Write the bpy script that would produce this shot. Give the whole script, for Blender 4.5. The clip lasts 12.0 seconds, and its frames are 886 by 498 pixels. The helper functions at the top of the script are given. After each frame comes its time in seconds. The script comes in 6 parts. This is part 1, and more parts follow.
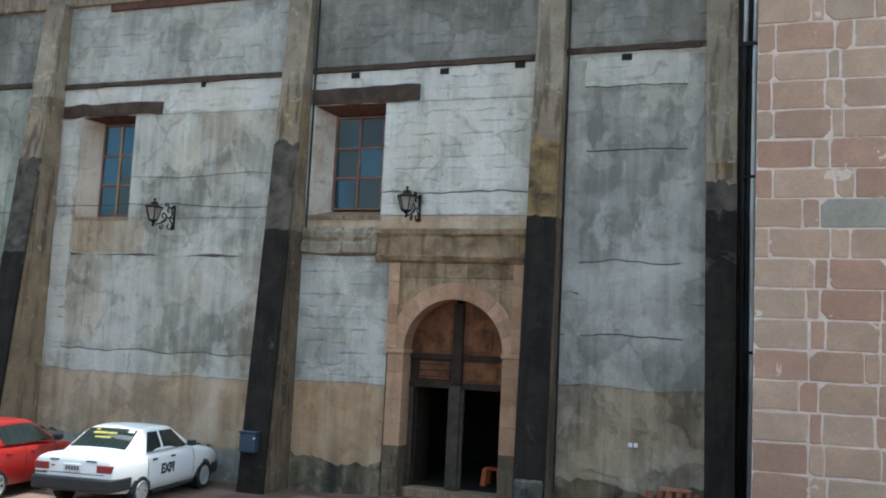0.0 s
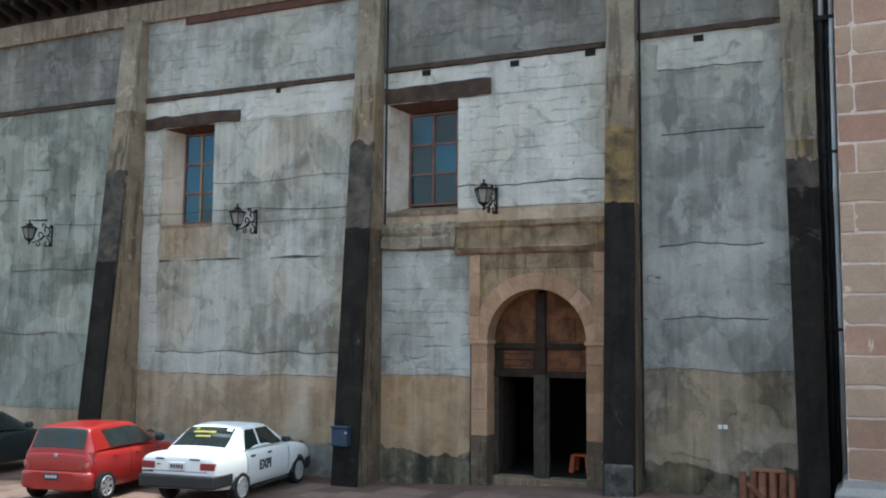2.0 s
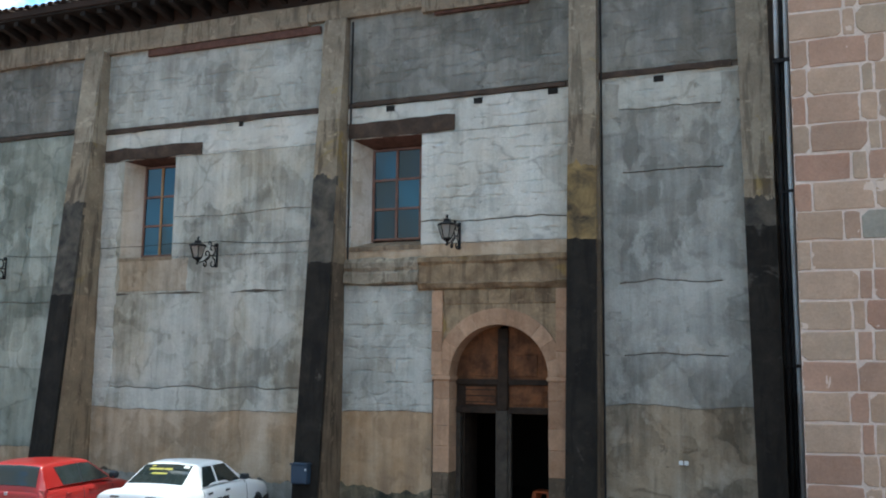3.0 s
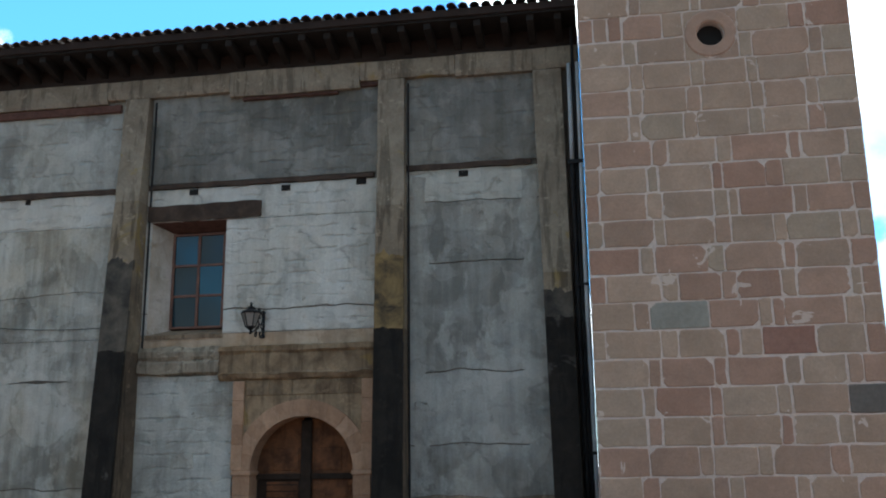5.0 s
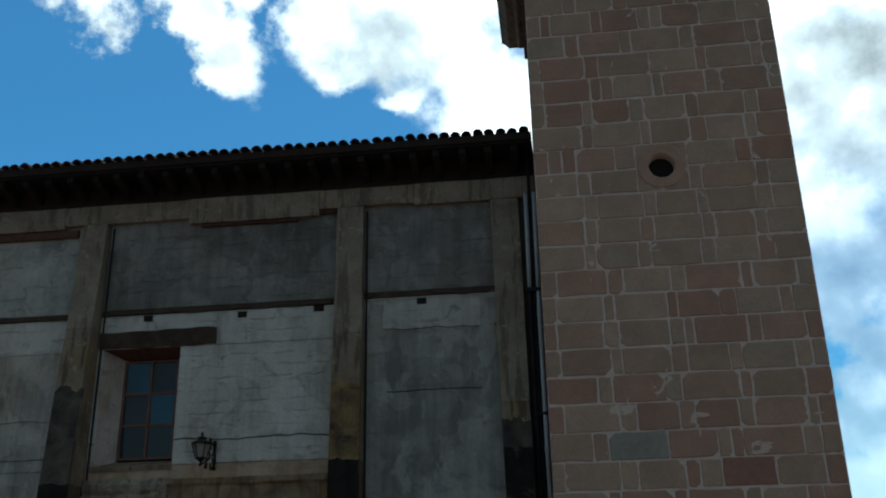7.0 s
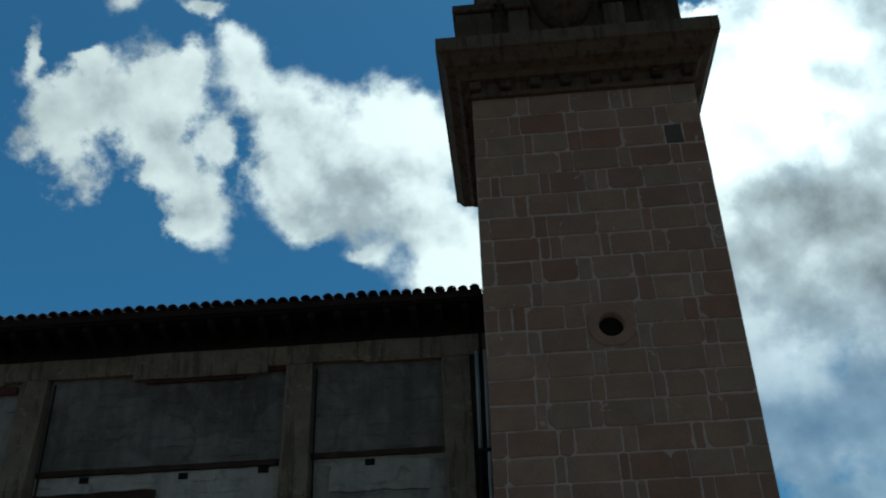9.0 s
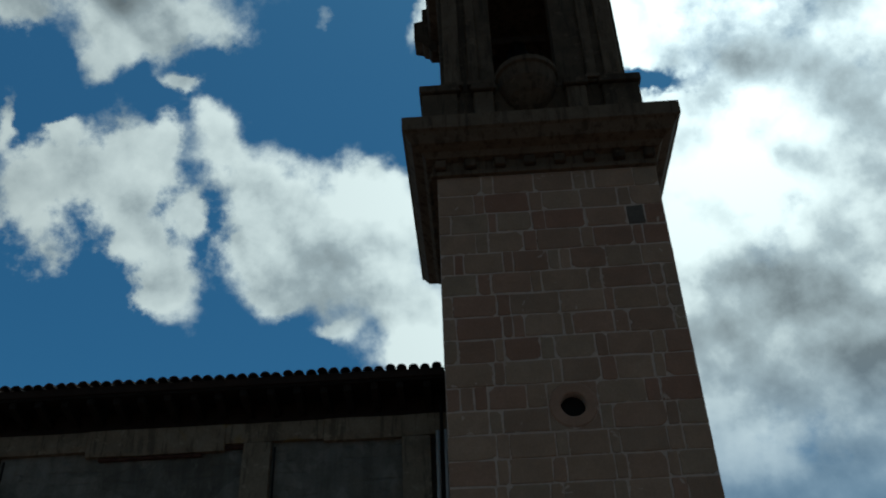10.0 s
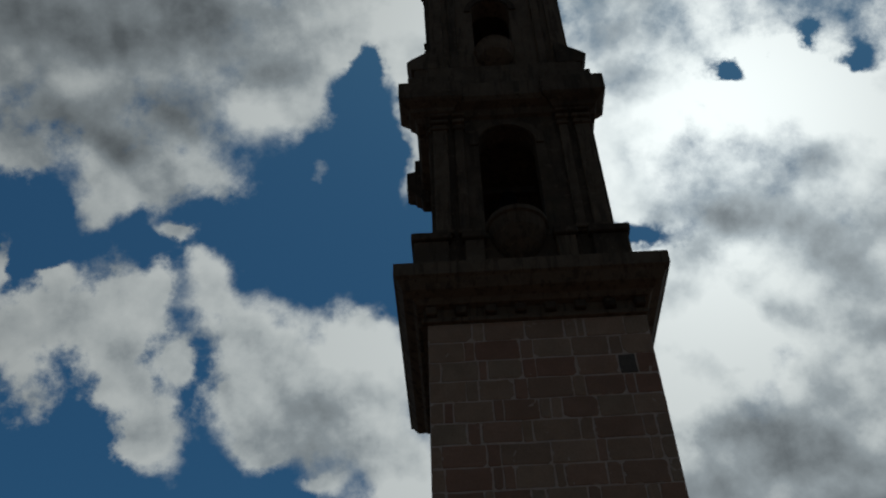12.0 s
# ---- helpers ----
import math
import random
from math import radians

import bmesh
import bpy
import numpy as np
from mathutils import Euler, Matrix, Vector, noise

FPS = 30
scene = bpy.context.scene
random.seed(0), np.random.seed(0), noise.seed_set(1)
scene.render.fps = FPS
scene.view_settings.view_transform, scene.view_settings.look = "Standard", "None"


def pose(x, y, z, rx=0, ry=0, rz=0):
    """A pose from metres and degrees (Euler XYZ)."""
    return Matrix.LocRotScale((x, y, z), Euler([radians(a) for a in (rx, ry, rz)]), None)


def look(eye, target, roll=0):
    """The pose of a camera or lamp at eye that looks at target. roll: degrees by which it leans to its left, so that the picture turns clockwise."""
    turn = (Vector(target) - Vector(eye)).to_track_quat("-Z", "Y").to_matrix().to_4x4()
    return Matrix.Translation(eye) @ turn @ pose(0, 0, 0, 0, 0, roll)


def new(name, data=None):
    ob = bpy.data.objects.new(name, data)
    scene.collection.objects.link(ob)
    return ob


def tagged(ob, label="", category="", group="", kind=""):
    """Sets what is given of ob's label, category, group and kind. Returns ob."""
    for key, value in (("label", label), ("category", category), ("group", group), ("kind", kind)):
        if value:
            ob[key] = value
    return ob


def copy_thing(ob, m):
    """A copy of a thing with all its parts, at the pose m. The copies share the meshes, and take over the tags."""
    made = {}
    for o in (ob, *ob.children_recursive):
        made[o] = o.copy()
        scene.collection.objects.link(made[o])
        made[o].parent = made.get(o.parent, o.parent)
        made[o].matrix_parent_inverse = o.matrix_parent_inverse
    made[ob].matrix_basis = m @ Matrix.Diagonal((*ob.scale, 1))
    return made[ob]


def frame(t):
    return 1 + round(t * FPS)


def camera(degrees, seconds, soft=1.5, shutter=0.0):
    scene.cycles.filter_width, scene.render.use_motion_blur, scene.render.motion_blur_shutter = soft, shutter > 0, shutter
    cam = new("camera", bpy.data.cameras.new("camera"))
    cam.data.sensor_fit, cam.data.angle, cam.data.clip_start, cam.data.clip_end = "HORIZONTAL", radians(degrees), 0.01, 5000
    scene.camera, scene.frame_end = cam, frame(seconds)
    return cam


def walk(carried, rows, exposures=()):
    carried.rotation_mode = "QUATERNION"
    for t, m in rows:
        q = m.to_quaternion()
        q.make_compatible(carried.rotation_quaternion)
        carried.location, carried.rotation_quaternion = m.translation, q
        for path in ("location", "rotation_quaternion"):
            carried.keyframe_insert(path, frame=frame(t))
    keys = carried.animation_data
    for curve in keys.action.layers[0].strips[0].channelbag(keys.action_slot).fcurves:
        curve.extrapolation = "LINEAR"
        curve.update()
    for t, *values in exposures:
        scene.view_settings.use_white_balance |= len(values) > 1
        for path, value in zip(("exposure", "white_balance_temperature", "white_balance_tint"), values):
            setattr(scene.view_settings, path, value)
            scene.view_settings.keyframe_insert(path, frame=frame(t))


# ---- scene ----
cam = camera(50.7, 12.0, soft=2.0)
PATH = [
    (0, (6.264, -18.357, 2.987), (5.576, -16.49, 3.189), 2.8),
    (0.5, (6.141, -18.373, 2.978), (5.4, -16.522, 3.141), 2.1),
    (1, (6.073, -18.451, 2.965), (5.298, -16.614, 3.111), 1.1),
    (1.5, (6.166, -18.701, 2.94), (5.356, -16.878, 3.09), 0.4),
    (2, (6.065, -18.709, 2.943), (5.25, -16.892, 3.126), 0.5),
    (2.5, (6.024, -18.743, 2.937), (5.227, -16.923, 3.166), 0.6),
    (4.5, (5.787, -18.686, 2.901), (5.395, -16.761, 3.274), 0.0),
    (5, (5.774, -18.679, 2.905), (5.465, -16.755, 3.356), -0.7),
    (5.5, (5.775, -18.675, 2.913), (5.493, -16.76, 3.418), -0.6),
    (6, (5.794, -18.658, 2.926), (5.541, -16.758, 3.497), -0.6),
    (6.5, (5.854, -18.648, 2.942), (5.619, -16.769, 3.587), -0.9),
    (8.5, (6.126, -18.499, 3.074), (5.959, -16.72, 3.972), -1.8),
    (9, (6.239, -18.509, 3.091), (6.111, -16.781, 4.089), -1.9),
    (9.5, (6.353, -18.517, 3.111), (6.28, -16.835, 4.191), -1.9),
    (10, (6.401, -18.484, 3.127), (6.346, -16.838, 4.26), -2.4),
    (10.5, (6.416, -18.443, 3.138), (6.377, -16.849, 4.344), -3.0),
    (11, (6.415, -18.409, 3.135), (6.386, -16.86, 4.399), -3.3),
    (11.5, (6.408, -18.367, 3.131), (6.383, -16.859, 4.445), -2.4),
    (12, (6.395, -18.332, 3.127), (6.378, -16.886, 4.509), -2.5),
]
EXPOSE = [(0.0, 0.92, 6150, -1), (2.5, 0.80, 6150, 0), (4.5, 0.30, 6150, 1), (5.5, -0.34, 6100, -1), (6.5, -1.16, 5900, -6), (8.5, -2.28, 5850, -10), (10.0, -2.74, 5900, -9), (11.0, -3.06, 6100, -5), (12.0, -3.34, 6300, 1)]
walk(cam, [(t, look(eye, target, roll)) for t, eye, target, roll in PATH], EXPOSE)

# ---------------------------------------------------------------- sky and sun
SUN_EL, SUN_AZ = 75.0, 40.0  # azimuth clockwise from +y
sun_to = Vector((math.sin(radians(SUN_AZ)) * math.cos(radians(SUN_EL)), math.cos(radians(SUN_AZ)) * math.cos(radians(SUN_EL)), math.sin(radians(SUN_EL))))
sun = new("sun", bpy.data.lights.new("sun", "SUN"))
sun.data.energy, sun.data.angle, sun.data.color = 3.2, radians(0.6), (1.0, 0.95, 0.87)
sun.matrix_world = look(sun_to * 50, (0, 0, 0))


class Nodes:
    """Short hand for building a node tree."""

    def __init__(self, tree):
        self.t = tree

    def n(self, kind):
        return self.t.nodes.new(kind)

    def put(self, sock, v):
        if isinstance(v, bpy.types.NodeSocket):
            self.t.links.new(v, sock)
        elif v is not None:
            sock.default_value = v

    def math(self, op, a, b=None, c=None, clamp=False):
        nd = self.n("ShaderNodeMath")
        nd.operation, nd.use_clamp = op, clamp
        for s, v in zip(nd.inputs, (a, b, c)):
            self.put(s, v)
        return nd.outputs[0]

    def dot(self, v, w):
        nd = self.n("ShaderNodeVectorMath")
        nd.operation = "DOT_PRODUCT"
        self.put(nd.inputs[0], v)
        self.put(nd.inputs[1], w)
        return nd.outputs["Value"]

    def noise(self, vec, scale, detail=4.0, rough=0.55, distort=0.0):
        nd = self.n("ShaderNodeTexNoise")
        self.put(nd.inputs["Vector"], vec)
        nd.inputs["Scale"].default_value = scale
        nd.inputs["Detail"].default_value = detail
        nd.inputs["Roughness"].default_value = rough
        nd.inputs["Distortion"].default_value = distort
        return nd.outputs["Fac"]

    def ramp(self, fac, stops):
        nd = self.n("ShaderNodeValToRGB")
        els = nd.color_ramp.elements
        while len(els) < len(stops):
            els.new(0.5)
        for e, (p, c) in zip(els, stops):
            e.position = p
            e.color = (*c, 1) if len(c) == 3 else c
        self.put(nd.inputs[0], fac)
        return nd.outputs[0]

    def step(self, x, lo, hi, a=0.0, b=1.0):
        nd = self.n("ShaderNodeMapRange")
        nd.interpolation_type = "SMOOTHSTEP"
        self.put(nd.inputs[0], x)
        for i, v in enumerate((lo, hi, a, b)):
            self.put(nd.inputs[i + 1], v)
        return nd.outputs[0]

    def mix(self, fac, a, b, mode="MIX"):
        nd = self.n("ShaderNodeMix")
        nd.data_type, nd.blend_type = "RGBA", mode
        self.put(nd.inputs[0], fac)
        for s, v in ((nd.inputs[6], a), (nd.inputs[7], b)):
            self.put(s, (*v, 1) if isinstance(v, tuple) and len(v) == 3 else v)
        return nd.outputs[2]

    def vec(self, x, y, z):
        nd = self.n("ShaderNodeCombineXYZ")
        for s, v in zip(nd.inputs, (x, y, z)):
            self.put(s, v)
        return nd.outputs[0]

    def scaled(self, v, s):
        nd = self.n("ShaderNodeVectorMath")
        nd.operation = "MULTIPLY"
        self.put(nd.inputs[0], v)
        nd.inputs[1].default_value = s
        return nd.outputs[0]


world = bpy.data.worlds.new("world")
scene.world = world
world.use_nodes = True
world.node_tree.nodes.clear()
W = Nodes(world.node_tree)
sky = W.n("ShaderNodeTexSky")
sky.sky_type, sky.sun_disc = "NISHITA", False
sky.sun_elevation, sky.sun_rotation = radians(SUN_EL), radians(SUN_AZ)
sky.altitude, sky.air_density, sky.dust_density, sky.ozone_density = 300, 1.0, 1.2, 0.6
way = W.n("ShaderNodeTexCoord").outputs["Generated"]
# coordinates on a plane square to the direction of the belfry: U to the right, V up
ahead_d = W.math("MAXIMUM", W.dot(way, (-0.0086, 0.7231, 0.6907)), 0.08)
cu = W.math("DIVIDE", W.dot(way, (0.9986, 0.0417, -0.0313)), ahead_d)
cv = W.math("DIVIDE", W.dot(way, (0.0514, -0.6895, 0.7225)), ahead_d)
def shifted(vec, by):
    nd = W.n("ShaderNodeVectorMath")
    nd.operation = "ADD"
    W.put(nd.inputs[0], vec)
    nd.inputs[1].default_value = by
    return nd.outputs[0]


def bumps(vec, scale):
    """Rounded cauliflower swellings, about 0 in the mean."""
    nd = W.n("ShaderNodeTexVoronoi")
    nd.feature, nd.distance = "SMOOTH_F1", "EUCLIDEAN"
    nd.inputs["Smoothness"].default_value = 0.35
    nd.inputs["Scale"].default_value = scale
    W.put(nd.inputs["Vector"], vec)
    return W.math("SUBTRACT", 0.42, nd.outputs["Distance"])


warp1 = W.math("MULTIPLY", W.math("SUBTRACT", W.noise(way, 11.0, 9.0, 0.60), 0.5), 0.085)
warp2 = W.math("MULTIPLY", W.math("SUBTRACT", W.noise(W.scaled(way, (-1.0, 1.3, 1.1)), 11.0, 9.0, 0.60), 0.5), 0.085)
wu, wv = W.math("ADD", cu, warp1), W.math("ADD", cv, warp2)


def heap(puffs):
    """Sum of soft round puffs at (u, v) with half-widths, in the warped sky plane."""
    total = None
    for u, v, a, b in puffs:
        du = W.math("DIVIDE", W.math("SUBTRACT", wu, u), a)
        dv = W.math("DIVIDE", W.math("SUBTRACT", wv, v), b)
        r2 = W.math("ADD", W.math("MULTIPLY", du, du), W.math("MULTIPLY", dv, dv))
        g = W.math("POWER", 2.718, W.math("MULTIPLY", r2, -1.0))
        total = g if total is None else W.math("ADD", total, g)
    return total


PUFFS = [  # the drifting bank beside the tower, and its tail
    (-0.286, -0.115, 0.016, 0.030),     (-0.465, -0.115, 0.058, 0.051), (-0.425, -0.065, 0.045, 0.032), (-0.375, -0.055, 0.038, 0.038), (-0.330, -0.062, 0.031, 0.044), (-0.355, -0.125, 0.038, 0.051), (-0.320, -0.185, 0.033, 0.045), (-0.298, -0.215, 0.033, 0.028),
    (-0.250, -0.035, 0.033, 0.038), (-0.215, -0.085, 0.044, 0.044), (-0.185, -0.140, 0.064, 0.061), (-0.095, -0.100, 0.036, 0.033), (-0.050, -0.125, 0.051, 0.038), (-0.120, -0.165, 0.096, 0.079), (-0.045, -0.215, 0.090, 0.090), (-0.015, -0.290, 0.064, 0.058), (-0.205, -0.200, 0.034, 0.030), (-0.410, -0.020, 0.015, 0.013), (-0.300, -0.030, 0.013, 0.018), (-0.130, -0.255, 0.020, 0.010)]
OVER = [  # the heavy bank above
    (-0.430, 0.235, 0.148, 0.137), (-0.270, 0.235, 0.137, 0.125), (-0.190, 0.165, 0.057, 0.057), (-0.140, 0.150, 0.041, 0.034), (-0.070, 0.250, 0.080, 0.063), (-0.030, 0.215, 0.034, 0.057), (-0.375, 0.045, 0.030, 0.034), (-0.335, 0.065, 0.046, 0.030), (-0.275, 0.080, 0.057, 0.032), (-0.460, 0.100, 0.039, 0.023), (-0.130, 0.078, 0.015, 0.018), (-0.040, 0.100, 0.014, 0.057), (-0.290, 0.012, 0.025, 0.010), (-0.466, -0.010, 0.011, 0.030), (-0.150, 0.390, 0.365, 0.125), (-0.125, 0.215, 0.046, 0.034)]
RIGHT = [  # the broad bank behind and beyond the tower
    (0.270, 0.210, 0.140, 0.130), (0.400, 0.030, 0.190, 0.140), (0.260, -0.080, 0.090, 0.120), (0.430, -0.190, 0.170, 0.130), (0.470, 0.170, 0.090, 0.070), (0.170, 0.120, 0.060, 0.100), (0.300, -0.360, 0.140, 0.060), (0.460, -0.440, 0.140, 0.060), (0.360, -0.270, 0.130, 0.090), (0.560, -0.050, 0.120, 0.300), (0.300, 0.400, 0.300, 0.100), (0.200, -0.170, 0.070, 0.120), (0.340, -0.460, 0.150, 0.060), (0.450, -0.560, 0.120, 0.050), (0.300, -0.640, 0.070, 0.035)]
GAPS = [(0.215, 0.018, 0.040, 0.013), (0.303, 0.186, 0.017, 0.013), (0.392, 0.232, 0.015, 0.015), (0.452, 0.208, 0.024, 0.018), (-0.085, 0.185, 0.018, 0.045), (-0.110, 0.120, 0.040, 0.045), (-0.440, 0.045, 0.026, 0.016)]
body = W.math("ADD", W.math("ADD", heap(PUFFS), heap(OVER)), heap(RIGHT))
body = W.math("SUBTRACT", body, W.math("MULTIPLY", heap(GAPS), 1.1))
fine = W.math("SUBTRACT", W.noise(way, 21.0, 10.0, 0.62), 0.5)
# elsewhere, mostly out of view: near-total cloud added to make ambient light less blue
far_u = W.math("MAXIMUM", W.math("ABSOLUTE", cu), W.math("ABSOLUTE", W.math("MULTIPLY", cv, 1.0)))
inside = W.step(far_u, 0.50, 0.72, 1.0, 0.0)
stray = W.step(W.noise(way, 2.6, 6.0, 0.6), 0.28, 0.46)
dens = W.math("ADD", W.math("MULTIPLY", body, inside), W.math("MULTIPLY", stray, W.math("SUBTRACT", 1.0, inside)))
swell = W.math("ADD", W.math("MULTIPLY", bumps(way, 16.0), 0.55), W.math("MULTIPLY", bumps(way, 37.0), 0.45))
ragged = W.math("ADD", dens, W.math("ADD", W.math("MULTIPLY", fine, 1.6), W.math("MULTIPLY", swell, 0.55)))
# firm rims in places, thin veils in others
veil = W.step(W.noise(way, 6.0, 3.0, 0.5), 0.40, 0.62, 0.40, 1.05)
mask = W.step(ragged, 0.38, W.math("ADD", 0.42, veil))
low = W.math("MULTIPLY", W.step(W.math("MULTIPLY", cv, -1.0), 0.24, 0.46), W.step(cu, 0.08, 0.20))
mask = W.math("MULTIPLY", mask, W.math("SUBTRACT", 1.0, W.math("MULTIPLY", low, 0.55)))
# thick middles of the banks are grey, rims that the sun shines through are white
thick = heap([(-0.420, 0.230, 0.160, 0.130), (-0.280, 0.220, 0.120, 0.100), (-0.330, 0.130, 0.070, 0.050), (0.390, 0.045, 0.130, 0.050), (0.450, -0.080, 0.080, 0.060), (0.400, -0.235, 0.150, 0.075), (0.195, 0.235, 0.040, 0.060), (0.280, 0.020, 0.050, 0.030), (-0.130, -0.200, 0.080, 0.045), (0.440, -0.330, 0.160, 0.080), (0.330, -0.250, 0.100, 0.070), (0.400, -0.470, 0.160, 0.080), (0.330, -0.580, 0.160, 0.060)])
white = heap([(0.310, 0.140, 0.080, 0.045), (0.360, 0.215, 0.090, 0.050), (0.440, 0.150, 0.070, 0.035), (0.300, -0.050, 0.034, 0.050), (0.340, -0.115, 0.040, 0.040), (0.255, -0.165, 0.026, 0.050), (-0.030, -0.275, 0.060, 0.050), (-0.200, 0.150, 0.034, 0.030), (-0.040, 0.240, 0.050, 0.050), (-0.100, -0.105, 0.060, 0.025), (0.330, -0.390, 0.080, 0.035)])
soft_n = W.math("SUBTRACT", W.noise(way, 5.5, 5.0, 0.52), 0.5)
shade = W.math("ADD", W.math("MULTIPLY", W.math("MINIMUM", thick, 1.15), 0.42), W.math("MULTIPLY", W.math("SUBTRACT", 0.5, soft_n), 0.34))
shade = W.math("SUBTRACT", shade, W.math("MULTIPLY", white, 0.36))
# billows: sides turned to the sun are bright, undersides grey
lee = (0.006, -0.012, 0.02)
billow = W.math("SUBTRACT", W.noise(way, 12.0, 7.0, 0.55), W.noise(shifted(way, lee), 12.0, 7.0, 0.55))
roll_ = W.math("SUBTRACT", bumps(way, 16.0), bumps(shifted(way, lee), 16.0))
shade = W.math("SUBTRACT", shade, W.math("ADD", W.math("MULTIPLY", billow, 1.3), W.math("MULTIPLY", roll_, 0.55)))
tone = W.ramp(shade, [(0.02, (1.0, 1.0, 1.0)), (0.26, (0.80, 0.815, 0.83)), (0.52, (0.48, 0.51, 0.545)), (0.95, (0.215, 0.23, 0.25))])
CLOUD, SKY = 2.95, 0.19
# cloud glow is centred ahead, not at the sun; dimmed behind to darken the wall
glow = W.math("POWER", W.math("MAXIMUM", W.dot(way, (0.25, 0.72, 0.647)), 0.0), 2.0)
bright_spot = W.math("POWER", W.math("MAXIMUM", W.dot(way, (0.2656, 0.6046, 0.7508)), 0.0), 45.0)
lit = W.math("MULTIPLY", W.math("ADD", W.math("ADD", 0.16, W.math("MULTIPLY", bright_spot, 1.5)), W.math("MULTIPLY", glow, 1.95)), CLOUD)
cloud_c = W.mix(1.0, tone, W.vec(W.math("MULTIPLY", lit, 0.985), W.math("MULTIPLY", lit, 0.985), W.math("MULTIPLY", lit, 1.0)), "MULTIPLY")
sky_c = W.mix(1.0, sky.outputs[0], (SKY * 0.69, SKY * 1.48, SKY * 1.95), "MULTIPLY")
bg = W.n("ShaderNodeBackground")
W.put(bg.inputs[0], W.mix(mask, sky_c, cloud_c))
W.put(W.n("ShaderNodeOutputWorld").inputs[0], bg.outputs[0])


# ---------------------------------------------------------------- materials
def material(name, rough=0.8, metal=0.0):
    m = bpy.data.materials.new(name)
    m.use_nodes = True
    m.node_tree.nodes.clear()
    n = Nodes(m.node_tree)
    b = n.n("ShaderNodeBsdfPrincipled")
    b.inputs["Roughness"].default_value, b.inputs["Metallic"].default_value = rough, metal
    b.inputs["Specular IOR Level"].default_value = 0.25 if rough > 0.75 else 0.5
    n.put(n.n("ShaderNodeOutputMaterial").inputs[0], b.outputs[0])
    n.b = b
    n.pos = n.n("ShaderNodeNewGeometry").outputs["Position"]
    return m, n


def relief(n, height, strength=0.4, dist=0.02):
    bump = n.n("ShaderNodeBump")
    bump.inputs["Strength"].default_value, bump.inputs["Distance"].default_value = strength, dist
    n.put(bump.inputs["Height"], height)
    n.put(n.b.inputs["Normal"], bump.outputs[0])


def rnd(n):
    return n.n("ShaderNodeObjectInfo").outputs["Random"]


